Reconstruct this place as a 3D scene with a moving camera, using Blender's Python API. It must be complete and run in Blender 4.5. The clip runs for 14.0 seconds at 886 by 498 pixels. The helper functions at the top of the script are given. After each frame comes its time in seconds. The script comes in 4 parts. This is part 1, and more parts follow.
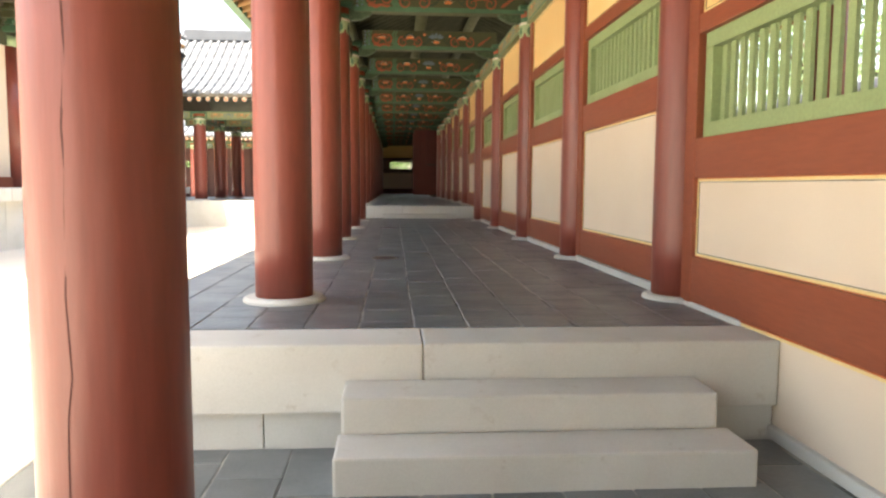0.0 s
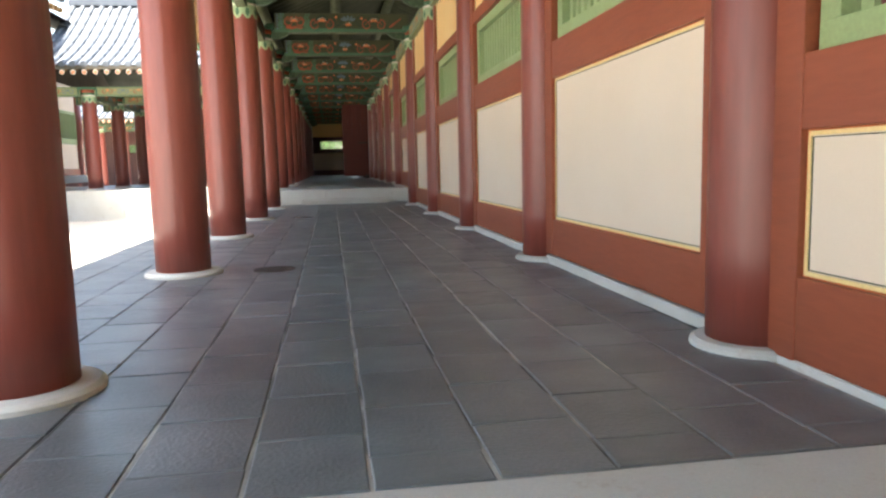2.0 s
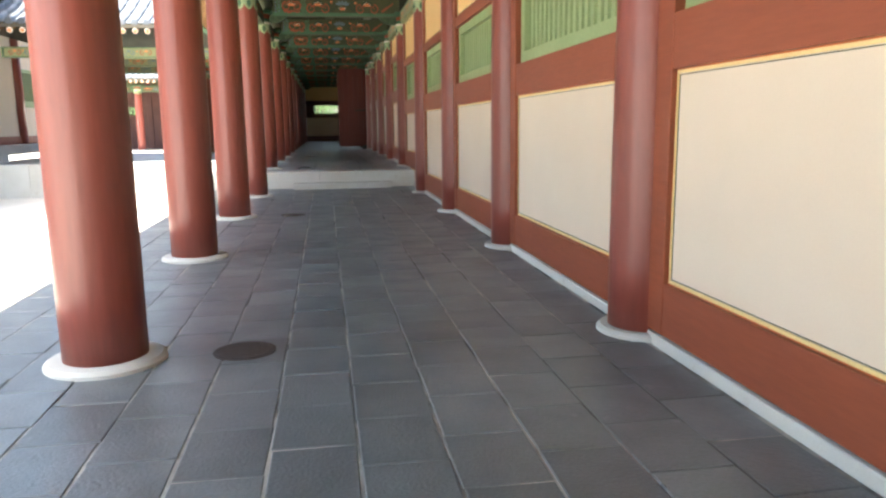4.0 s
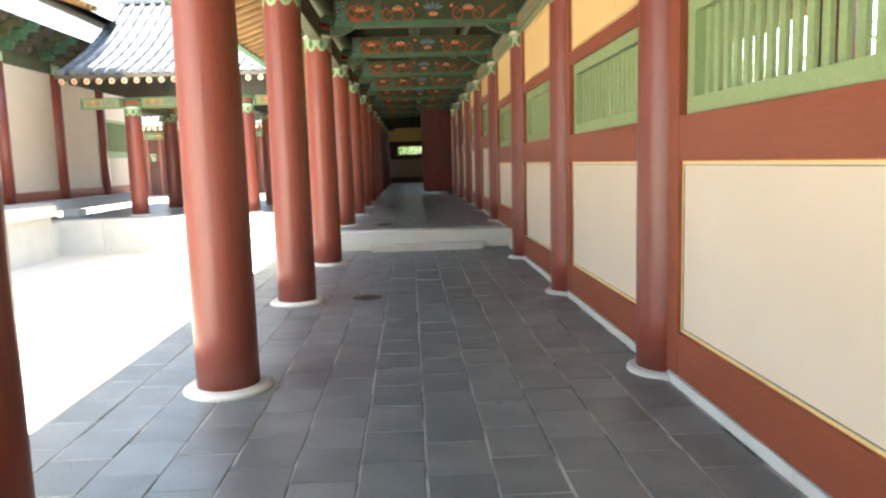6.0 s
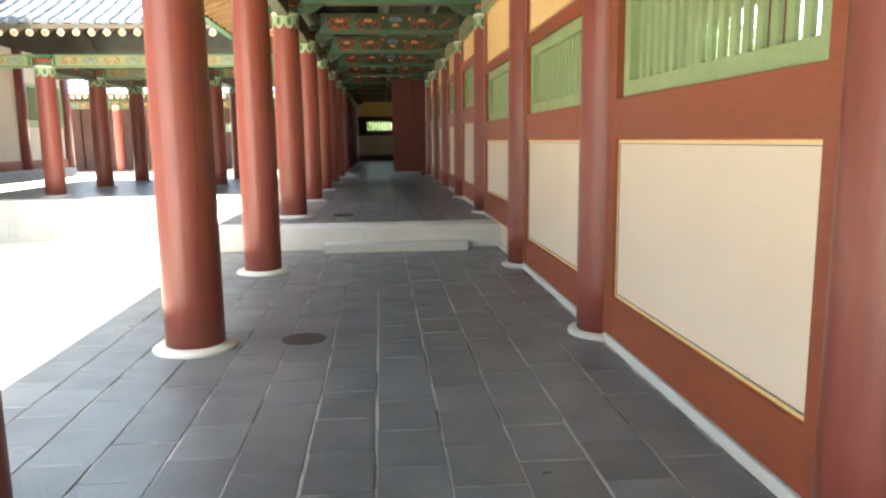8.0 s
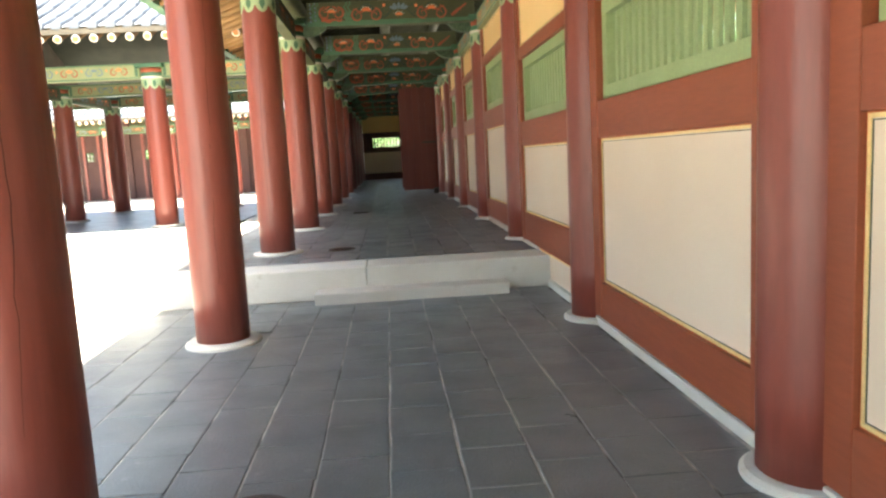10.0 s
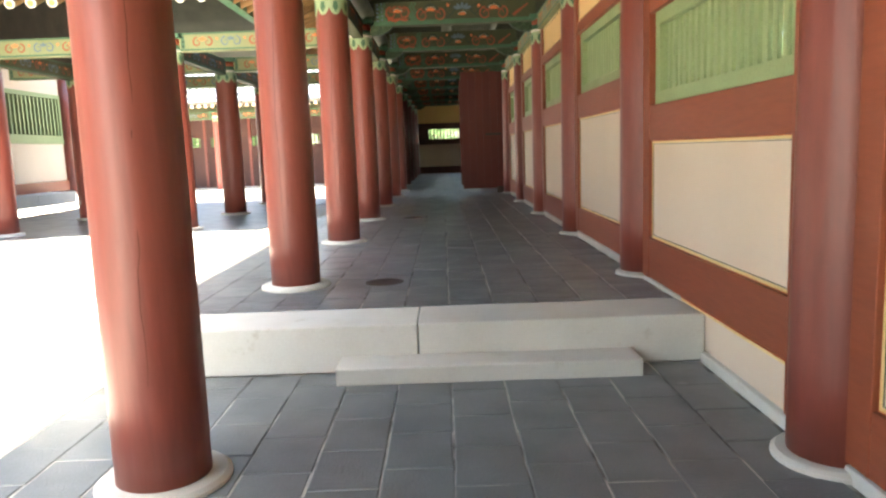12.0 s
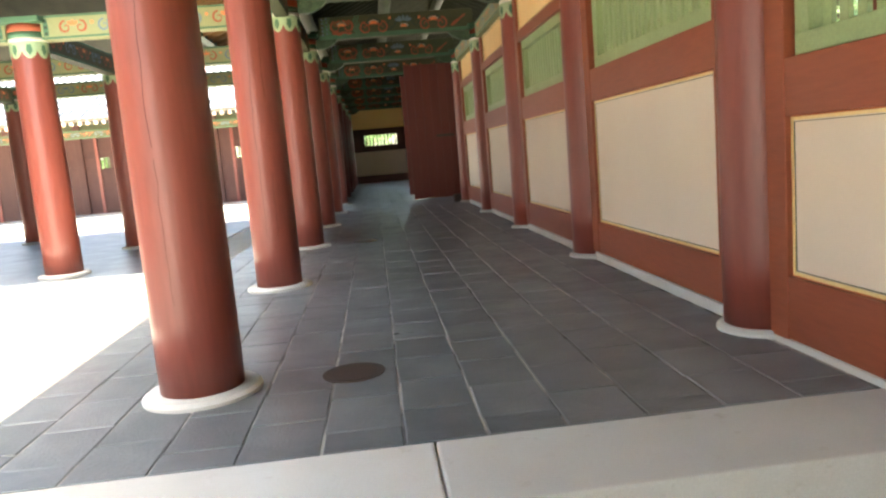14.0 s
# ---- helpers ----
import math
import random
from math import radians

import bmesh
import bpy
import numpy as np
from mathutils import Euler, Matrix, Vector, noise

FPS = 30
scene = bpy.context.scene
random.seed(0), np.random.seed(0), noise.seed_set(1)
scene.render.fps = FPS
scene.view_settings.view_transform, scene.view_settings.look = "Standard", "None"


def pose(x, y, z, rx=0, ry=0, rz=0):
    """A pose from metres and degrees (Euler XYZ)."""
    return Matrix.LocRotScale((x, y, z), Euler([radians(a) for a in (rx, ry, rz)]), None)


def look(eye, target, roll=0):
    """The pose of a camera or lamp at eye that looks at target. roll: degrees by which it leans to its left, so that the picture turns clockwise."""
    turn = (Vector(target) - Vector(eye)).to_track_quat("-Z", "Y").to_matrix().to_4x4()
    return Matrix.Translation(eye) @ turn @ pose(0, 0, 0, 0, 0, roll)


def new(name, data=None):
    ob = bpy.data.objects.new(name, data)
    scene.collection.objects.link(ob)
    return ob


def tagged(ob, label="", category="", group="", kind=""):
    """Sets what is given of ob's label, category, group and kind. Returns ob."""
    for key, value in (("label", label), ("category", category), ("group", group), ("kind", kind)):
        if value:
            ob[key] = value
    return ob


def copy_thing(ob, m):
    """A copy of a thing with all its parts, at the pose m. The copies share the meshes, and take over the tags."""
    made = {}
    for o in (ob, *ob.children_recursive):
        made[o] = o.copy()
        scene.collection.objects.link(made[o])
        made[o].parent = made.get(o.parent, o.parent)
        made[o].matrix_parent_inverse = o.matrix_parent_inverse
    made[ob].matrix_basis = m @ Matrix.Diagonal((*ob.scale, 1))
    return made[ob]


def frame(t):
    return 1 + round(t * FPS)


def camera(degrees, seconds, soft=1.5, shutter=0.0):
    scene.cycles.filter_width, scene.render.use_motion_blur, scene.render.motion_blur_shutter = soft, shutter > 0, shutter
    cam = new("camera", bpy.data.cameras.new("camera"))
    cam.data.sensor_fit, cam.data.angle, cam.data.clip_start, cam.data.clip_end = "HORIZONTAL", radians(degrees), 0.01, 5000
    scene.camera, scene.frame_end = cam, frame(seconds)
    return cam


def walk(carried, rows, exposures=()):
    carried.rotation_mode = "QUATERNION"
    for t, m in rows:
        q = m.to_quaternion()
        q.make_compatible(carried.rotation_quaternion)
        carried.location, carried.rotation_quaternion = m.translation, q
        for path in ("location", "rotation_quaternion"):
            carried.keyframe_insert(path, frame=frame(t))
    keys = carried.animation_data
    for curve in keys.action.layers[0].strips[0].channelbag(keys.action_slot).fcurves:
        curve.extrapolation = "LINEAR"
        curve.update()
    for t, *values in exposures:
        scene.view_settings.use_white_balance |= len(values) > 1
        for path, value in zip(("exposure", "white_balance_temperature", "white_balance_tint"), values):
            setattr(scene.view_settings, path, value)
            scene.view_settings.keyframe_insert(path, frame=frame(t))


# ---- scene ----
PATH = [
    (0, (0.072, 0.803, 1.383), (0.212, 2.791, 1.207), 0.3),
    (0.5, (0.233, 1.348, 1.368), (0.538, 3.318, 1.218), -0.1),
    (1, (0.338, 1.955, 1.344), (0.67, 3.917, 1.145), -0.2),
    (1.5, (0.437, 2.655, 1.346), (0.703, 4.626, 1.139), 0.3),
    (2, (0.451, 3.238, 1.352), (0.754, 5.201, 1.117), -1.4),
    (2.5, (0.429, 3.861, 1.422), (0.649, 5.831, 1.154), -0.6),
    (3, (0.424, 4.334, 1.56), (0.756, 6.273, 1.197), -0.8),
    (5.5, (0.479, 6.696, 1.942), (0.641, 8.671, 1.672), -1.1),
    (6, (0.487, 7.252, 2.029), (0.574, 9.235, 1.787), -1.7),
    (6.5, (0.568, 7.962, 2.03), (0.731, 9.944, 1.822), -0.4),
    (7, (0.598, 8.59, 2.045), (0.758, 10.575, 1.862), 0.7),
    (7.5, (0.554, 9.165, 2.032), (0.841, 11.137, 1.872), -0.1),
    (8, (0.576, 9.893, 2.009), (0.744, 11.863, 1.705), -0.7),
    (10.5, (0.61, 12.996, 1.921), (0.729, 14.977, 1.669), -3.8),
    (11, (0.63, 13.647, 1.987), (0.684, 15.632, 1.75), -3.5),
    (11.5, (0.544, 14.272, 1.978), (0.693, 16.257, 1.788), -3.1),
    (12, (0.518, 14.964, 1.979), (0.508, 16.945, 1.705), -2.1),
    (12.5, (0.367, 15.627, 2.0), (0.428, 17.603, 1.697), -4.5),
    (13, (0.299, 16.224, 1.976), (0.297, 18.202, 1.683), -3.7),
    (13.5, (0.229, 16.81, 1.965), (0.291, 18.79, 1.69), -5.1),
    (14, (0.179, 17.405, 1.964), (0.349, 19.38, 1.697), -4.9),
]
cam = camera(64.0, 14.0, soft=2.4)
EXPOSURE, SKY_STRENGTH, SUN_STRENGTH = 3.1, 0.14, 3.8
walk(cam, [(t, look(eye, target, roll)) for t, eye, target, roll in PATH], exposures=[(0, EXPOSURE - 0.3, 7500, 9), (0.5, EXPOSURE - 0.5, 7300, 9), (1.2, EXPOSURE - 0.42, 6900, 8), (2.5, EXPOSURE - 0.13, 6350, 6), (3.2, EXPOSURE - 0.06, 6350, 6), (5.5, EXPOSURE + 0.17, 6550, 4), (6.5, EXPOSURE + 0.27, 6750, 3), (10.5, EXPOSURE + 0.48, 6850, 4), (12.5, EXPOSURE + 0.58, 6900, 6), (13.5, EXPOSURE + 0.18, 7000, 6), (14, EXPOSURE + 0.62, 7000, 6)])

# ---- world and sun ----
world = bpy.data.worlds.new("sky")
scene.world = world
world.use_nodes = True
sky = world.node_tree.nodes.new("ShaderNodeTexSky")
sky.sky_type, sky.sun_disc = "NISHITA", False
SUN_TO = Vector((-0.19, -0.22, 1.0)).normalized()
sky.sun_elevation = math.asin(SUN_TO.z)
sky.sun_rotation = math.atan2(SUN_TO.x, SUN_TO.y)
sky.dust_density, sky.air_density = 4.0, 1.3
back = world.node_tree.nodes["Background"]
back.inputs["Strength"].default_value = SKY_STRENGTH
world.node_tree.links.new(sky.outputs[0], back.inputs[0])
sun = new("sun", bpy.data.lights.new("sun", "SUN"))
sun.data.energy, sun.data.angle, sun.data.color = SUN_STRENGTH, radians(0.6), (1.0, 0.95, 0.86)
sun.rotation_euler = SUN_TO.to_track_quat("Z", "Y").to_euler()


# ---- materials ----
def material(name, base, second=None, rough=0.6, scale=6.0, fine=60.0, bump=0.15, spread=0.5, metal=0.0, stretch=(1, 1, 1), random=0.0, coat=0.0, stain=None, stain_at=0.62, grain=0.08):
    """A worn surface: two colours mixed by broad stains, fine grain in value and relief."""
    m = bpy.data.materials.new(name)
    m.use_nodes = True
    nt = m.node_tree
    n, k = nt.nodes, nt.links.new
    bsdf = n["Principled BSDF"]
    second = second or tuple(c * 0.8 for c in base)
    co = n.new("ShaderNodeTexCoord")
    mp = n.new("ShaderNodeMapping")
    mp.inputs["Scale"].default_value = stretch
    k(co.outputs["Object"], mp.inputs[0])
    info = n.new("ShaderNodeObjectInfo")
    off = n.new("ShaderNodeVectorMath")
    off.operation = "MULTIPLY_ADD"
    k(info.outputs["Random"], off.inputs[0])
    off.inputs[1].default_value = (37.0, 19.0, 53.0)
    k(mp.outputs[0], off.inputs[2])
    big = n.new("ShaderNodeTexNoise")
    big.inputs["Scale"].default_value, big.inputs["Detail"].default_value = scale, 5
    k(off.outputs[0], big.inputs["Vector"])
    small = n.new("ShaderNodeTexNoise")
    small.inputs["Scale"].default_value, small.inputs["Detail"].default_value = fine, 4
    k(off.outputs[0], small.inputs["Vector"])
    ramp = n.new("ShaderNodeMapRange")
    ramp.inputs["From Min"].default_value, ramp.inputs["From Max"].default_value = 0.5 - spread / 2, 0.5 + spread / 2
    k(big.outputs["Fac"], ramp.inputs["Value"])
    mix = n.new("ShaderNodeMix")
    mix.data_type = "RGBA"
    mix.inputs["A"].default_value, mix.inputs["B"].default_value = (*base, 1), (*second, 1)
    k(ramp.outputs[0], mix.inputs["Factor"])
    hsv = n.new("ShaderNodeHueSaturation")
    val = n.new("ShaderNodeMapRange")
    val.inputs["From Min"].default_value, val.inputs["From Max"].default_value = 0.3, 0.7
    val.inputs["To Min"].default_value, val.inputs["To Max"].default_value = 1 - grain, 1 + grain
    k(small.outputs["Fac"], val.inputs["Value"])
    rnd = n.new("ShaderNodeMapRange")
    rnd.inputs["To Min"].default_value, rnd.inputs["To Max"].default_value = 1 - random, 1 + random
    k(info.outputs["Random"], rnd.inputs["Value"])
    mul = n.new("ShaderNodeMath")
    mul.operation = "MULTIPLY"
    k(val.outputs[0], mul.inputs[0]), k(rnd.outputs[0], mul.inputs[1])
    k(mul.outputs[0], hsv.inputs["Value"])
    k(mix.outputs["Result"], hsv.inputs["Color"])
    out = hsv.outputs[0]
    if stain:
        blot = n.new("ShaderNodeTexNoise")
        blot.inputs["Scale"].default_value, blot.inputs["Detail"].default_value, blot.inputs["Roughness"].default_value = scale * 2.7, 8, 0.7
        k(off.outputs[0], blot.inputs["Vector"])
        cut = n.new("ShaderNodeMapRange")
        cut.inputs["From Min"].default_value, cut.inputs["From Max"].default_value = stain_at, stain_at + 0.12
        k(blot.outputs["Fac"], cut.inputs["Value"])
        over = n.new("ShaderNodeMix")
        over.data_type = "RGBA"
        over.inputs["B"].default_value = (*stain, 1)
        k(cut.outputs[0], over.inputs["Factor"]), k(out, over.inputs["A"])
        out = over.outputs["Result"]
    k(out, bsdf.inputs["Base Color"])
    rr = n.new("ShaderNodeMapRange")
    rr.inputs["To Min"].default_value, rr.inputs["To Max"].default_value = max(rough - 0.12, 0.05), min(rough + 0.12, 1)
    k(big.outputs["Fac"], rr.inputs["Value"]), k(rr.outputs[0], bsdf.inputs["Roughness"])
    bsdf.inputs["Metallic"].default_value = metal
    bsdf.inputs["Coat Weight"].default_value = coat
    bm_ = n.new("ShaderNodeBump")
    bm_.inputs["Strength"].default_value, bm_.inputs["Distance"].default_value = bump, 0.01
    k(small.outputs["Fac"], bm_.inputs["Height"]), k(bm_.outputs[0], bsdf.inputs["Normal"])
    return m


RED = material("red_lacquer_column", (0.228, 0.054, 0.036), (0.182, 0.042, 0.030), rough=0.38, scale=1.6, fine=40, stretch=(1, 1, 0.12), bump=0.12, random=0.08)
RED_RAIL = material("red_painted_timber", (0.262, 0.064, 0.027), (0.225, 0.053, 0.024), rough=0.5, scale=1.8, fine=45, stretch=(1, 0.15, 1), bump=0.12)
# timber red darkened in the colour itself, for the shade under the far eave
SHADED_RED = material("shaded_brown_red_boards", (0.085, 0.030, 0.022), (0.060, 0.022, 0.018), rough=0.7, scale=2, fine=40, stretch=(1, 1, 0.2))
RED_DOOR = material("dark_red_door", (0.165, 0.026, 0.015), (0.125, 0.020, 0.013), rough=0.5, scale=2, fine=40, stretch=(1, 1, 0.2))
CREAM = material("cream_plaster", (0.68, 0.565, 0.45), (0.64, 0.52, 0.405), rough=0.85, scale=1.1, fine=90, grain=0.012, bump=0.02)
OCHRE = material("ochre_plaster", (0.72, 0.49, 0.22), (0.68, 0.45, 0.19), rough=0.85, scale=1.1, fine=90, grain=0.015, bump=0.02)
YELLOW = material("yellow_line_paint", (0.76, 0.58, 0.27), (0.72, 0.52, 0.22), rough=0.6, scale=5)
ORANGE = material("orange_line_paint", (0.55, 0.14, 0.04), rough=0.6, scale=5)
DARKLINE = material("black_line_paint", (0.07, 0.08, 0.05), rough=0.6)
GREEN = material("pale_green_window_paint", (0.27, 0.34, 0.155), (0.24, 0.31, 0.14), rough=0.55, scale=3, fine=50, bump=0.12)
BEAM_GREEN = material("green_beam_paint", (0.068, 0.074, 0.027), (0.048, 0.055, 0.022), rough=0.7, scale=2.5, stain=(0.05, 0.065, 0.03), stain_at=0.66)
TEAL = material("teal_paint", (0.068, 0.160, 0.085), (0.050, 0.120, 0.068), rough=0.65, scale=5)
SAGE = material("pale_sage_beam_paint", (0.27, 0.285, 0.14), (0.22, 0.24, 0.115), rough=0.7, scale=3)
BRACKET = material("deep_green_bracket_paint", (0.055, 0.095, 0.045), (0.035, 0.06, 0.03), rough=0.7, scale=14, spread=0.3, stain=(0.30, 0.33, 0.20), stain_at=0.6)
STEM = material("dark_green_stem_paint", (0.03, 0.05, 0.03), rough=0.7, scale=6)
MINT = material("mint_paint", (0.34, 0.44, 0.25), (0.27, 0.36, 0.20), rough=0.65, scale=5)
SCROLL = material("scroll_red_paint", (0.33, 0.075, 0.030), rough=0.65, scale=6)
FLOWER = material("orange_flower_paint", (0.75, 0.22, 0.07), (0.68, 0.17, 0.06), rough=0.6, scale=9)
BLUE = material("blue_grey_paint", (0.13, 0.19, 0.24), rough=0.65, scale=6)
WHITE = material("white_dot_paint", (0.75, 0.70, 0.58), rough=0.7)
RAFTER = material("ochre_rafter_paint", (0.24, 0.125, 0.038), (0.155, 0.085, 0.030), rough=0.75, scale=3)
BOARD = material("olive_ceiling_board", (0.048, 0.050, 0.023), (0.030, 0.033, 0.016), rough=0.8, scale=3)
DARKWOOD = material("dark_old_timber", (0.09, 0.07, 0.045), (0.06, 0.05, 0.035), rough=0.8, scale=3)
TILE = material("charcoal_floor_tile", (0.158, 0.174, 0.182), (0.108, 0.119, 0.124), rough=0.33, scale=3.0, fine=70, bump=0.3, random=0.16, stain=(0.22, 0.23, 0.235), stain_at=0.64)
MORTAR = material("pale_lime_joint", (0.46, 0.44, 0.40), (0.09, 0.09, 0.09), rough=0.9, scale=2.4, fine=80, spread=0.2)
GRANITE = material("pale_granite", (0.57, 0.56, 0.52), (0.50, 0.48, 0.43), rough=0.8, scale=2.2, fine=140, bump=0.12, grain=0.05, stain=(0.42, 0.38, 0.32), stain_at=0.6, random=0.05)
GRAVEL = material("pale_decomposed_granite_sand", (0.66, 0.61, 0.53), (0.58, 0.54, 0.46), rough=0.95, scale=0.6, fine=120, bump=0.5)
ROOF_TILE = material("grey_clay_roof_tile", (0.115, 0.125, 0.14), (0.085, 0.092, 0.105), rough=0.6, scale=2, fine=40, random=0.15)
IRON = material("rusty_iron_lid", (0.06, 0.05, 0.045), (0.09, 0.06, 0.045), rough=0.6, scale=9, metal=0.4)
CRACK = material("dark_crack", (0.10, 0.028, 0.02), rough=0.9)
LEAF = material("green_foliage", (0.09, 0.16, 0.035), (0.05, 0.10, 0.02), rough=0.6, scale=2, random=0.3)
BARK = material("brown_bark", (0.12, 0.09, 0.06), rough=0.9, scale=5)


# ---- mesh helpers ----
def empty(name, at=(0, 0, 0)):
    ob = new(name)
    ob.location = at
    return ob


def part(name, bm, mat, parent=None, label="", smooth=False):
    """One bmesh as one mesh object under a thing or a part."""
    me = bpy.data.meshes.new(name)
    if smooth:
        for f in bm.faces:
            f.smooth = True
    bm.to_mesh(me)
    bm.free()
    me.materials.append(mat)
    ob = new(name, me)
    if parent:
        ob.parent = parent
    if label:
        ob["label"] = label
    return ob


def box(bm, x0, x1, y0, y1, z0, z1, bevel=0.0):
    r = bmesh.ops.create_cube(bm, size=1, matrix=Matrix.Translation(((x0 + x1) / 2, (y0 + y1) / 2, (z0 + z1) / 2)) @ Matrix.Diagonal((x1 - x0, y1 - y0, z1 - z0, 1)))
    if bevel:
        es = {e for v in r["verts"] for e in v.link_edges}
        bmesh.ops.bevel(bm, geom=list(es), offset=bevel, segments=2, affect="EDGES", profile=0.6)
    return bm


def boxed(*a, bevel=0.0):
    return box(bmesh.new(), *a, bevel=bevel)


def lathe(bm, profile, n=32, at=(0, 0, 0)):
    """Turns (radius, z) pairs round the z axis."""
    rings = []
    for r, z in profile:
        rings.append([bm.verts.new((at[0] + r * math.cos(2 * math.pi * i / n), at[1] + r * math.sin(2 * math.pi * i / n), at[2] + z)) for i in range(n)])
    for a, b in zip(rings, rings[1:]):
        for i in range(n):
            bm.faces.new((a[i], a[(i + 1) % n], b[(i + 1) % n], b[i]))
    bm.faces.new(rings[-1])
    bm.faces.new(rings[0][::-1])
    return bm


def rod(bm, p, q, r, n=8):
    """A round bar from p to q."""
    p, q = Vector(p), Vector(q)
    turn = (q - p).to_track_quat("Z", "Y").to_matrix()
    a, b = [], []
    for i in range(n):
        o = turn @ Vector((r * math.cos(2 * math.pi * i / n), r * math.sin(2 * math.pi * i / n), 0))
        a.append(bm.verts.new(p + o)), b.append(bm.verts.new(q + o))
    for i in range(n):
        bm.faces.new((a[i], a[(i + 1) % n], b[(i + 1) % n], b[i]))
    bm.faces.new(a[::-1]), bm.faces.new(b)
    return bm


def band(bm, pts, width, y=-0.004):
    """A painted line of that width through (x, z) points, on a face that looks along -y."""
    prev = None
    for i, (x, z) in enumerate(pts):
        x0, z0 = pts[max(i - 1, 0)]
        x1, z1 = pts[min(i + 1, len(pts) - 1)]
        d = Vector((x1 - x0, z1 - z0)).normalized()
        w = width / 2 * (0.55 + 0.45 * math.sin(math.pi * min(i / (len(pts) - 1) * 1.4 + 0.15, 1)))
        row = (bm.verts.new((x - d.y * w, y, z + d.x * w)), bm.verts.new((x + d.y * w, y, z - d.x * w)))
        if prev:
            bm.faces.new((prev[1], row[1], row[0], prev[0]))
        prev = row


def disc(bm, x, z, r, y=-0.006, n=10, squash=1.0, turn=0.0):
    vs = []
    for i in range(n):
        a = 2 * math.pi * i / n
        u, v = r * math.cos(a), r * squash * math.sin(a)
        vs.append(bm.verts.new((x + u * math.cos(turn) - v * math.sin(turn), y, z + u * math.sin(turn) + v * math.cos(turn))))
    bm.faces.new(vs)


# ---- the plan ----
FLOOR_A, FLOOR_B, FLOOR_C = 0.0, 0.55, 0.863
BAY, ROW_X, WALL_X = 3.0, -0.79, 2.235   # bay length, open column row, wall column row
FACE = 2.20                             # plaster face of the wall
GAP = 0.355                             # column axis to panel edge
EDGE = -1.73                            # outer edge of the floor tiles
END_Y = 51.0


ROOF_BC = FLOOR_B   # one roof height over the two upper floors
TALL_C = 2.79       # shorter shafts on the highest floor


def roof_level(y):
    return FLOOR_A if y < 4.5 else ROOF_BC


def level(y):
    return FLOOR_A if y < 4.5 else FLOOR_B if y < 19.5 else FLOOR_C


# ---- ground ----
bm = bmesh.new()
bmesh.ops.create_grid(bm, x_segments=60, y_segments=60, size=60)
for v in bm.verts:
    v.co.z = -0.03 + 0.015 * noise.noise(v.co * 0.3)
far = bmesh.ops.create_grid(bm, x_segments=2, y_segments=2, size=2500)
for v in far["verts"]:
    v.co.z = -0.08
ground = tagged(part("ground", bm, GRAVEL), "pale sandy courtyard ground in full sun", "ground", kind="structure")
ground.location = (-10, 25, 0)


# ---- platforms and steps ----
def platform(name, y0, y1, z, tiles_from, joints, label):
    """Granite front slab, side kerb and bed under the floor tiles of one level."""
    base = tagged(empty(name, (0, y0, 0)), label, "platform", kind="structure")
    z_low = level(y0 - 0.2)
    xs = [-2.35, *joints, 2.197]
    for a, b in zip(xs, xs[1:]):
        low = z - 0.37 if z - 0.37 > z_low else z_low
        part("edge_slab", boxed(a + 0.003, b - 0.003, 0, tiles_from - y0, low, z, bevel=0.012), GRANITE, base)
    if z - 0.37 > z_low:
        cuts = [-2.3, -0.62, 0.7, 2.197]
        for a, b in zip(cuts, cuts[1:]):
            part("foundation_stone", boxed(a + 0.003, b - 0.003, 0.05, 0.5, -0.05, z - 0.372, bevel=0.006), GRANITE, base)
    n = max(1, round((y1 - tiles_from) / 1.9))
    for i in range(n):
        a, b = tiles_from - y0 + i * (y1 - tiles_from) / n, tiles_from - y0 + (i + 1) * (y1 - tiles_from) / n
        part("kerb_stone", boxed(-2.35, EDGE - 0.003, a + 0.003, b - 0.003, -0.05, z - 0.001, bevel=0.012), GRANITE, base)
    part("bed", boxed(EDGE, 2.16, tiles_from - y0 + 0.002, y1 - y0, z - 0.3 if z > 0.4 else -0.3, z - 0.0045), MORTAR, base, "pale lime mortar joints")
    return base


def stone_step(y0, y1, x0, x1, z0, z1):
    ob = part("stone_step", boxed(x0, x1, y0, y1, z0, z1, bevel=0.014), GRANITE)
    return tagged(ob, "low pale granite step block before the raised floor", "step", "granite steps")


pave = tagged(empty("floor_1", (0, -6, 0)), "charcoal floor tiles of the lowest walkway stretch", "floor", kind="structure")
part("bed", boxed(EDGE, 2.16, 0, 10.49, -0.3, -0.0045), MORTAR, pave, "pale lime mortar joints")
for i in range(5):
    part("kerb_stone", boxed(-2.35, EDGE - 0.003, i * 2.1 + 0.003, i * 2.1 + 2.097, -0.3, -0.001, bevel=0.012), GRANITE, pave)
floor_2 = platform("floor_2", 4.5, 19.5, FLOOR_B, 4.93, [0.231], "raised walkway floor of charcoal tiles behind a granite edge")
floor_3 = platform("floor_3", 19.5, END_Y, FLOOR_C, 20.03, [0.31], "highest walkway floor of charcoal tiles behind a granite edge")
stone_step(3.88, 4.2, -0.20, 1.76, -0.02, 0.175)
stone_step(4.18, 4.5, -0.18, 1.70, 0.176, 0.36)
stone_step(19.22, 19.5, -0.20, 1.715, 0.545, 0.66)


# the wall columns past the second step stand a little off the regular bays
WALL_SHIFT = {5: 0.02, 7: 0.06, 8: 0.09, 9: 0.06, 10: 0.03}


def wall_y(k):
    return BAY * k + WALL_SHIFT.get(k, 0.0)


# ---- columns ----
SHAFT = 3.12


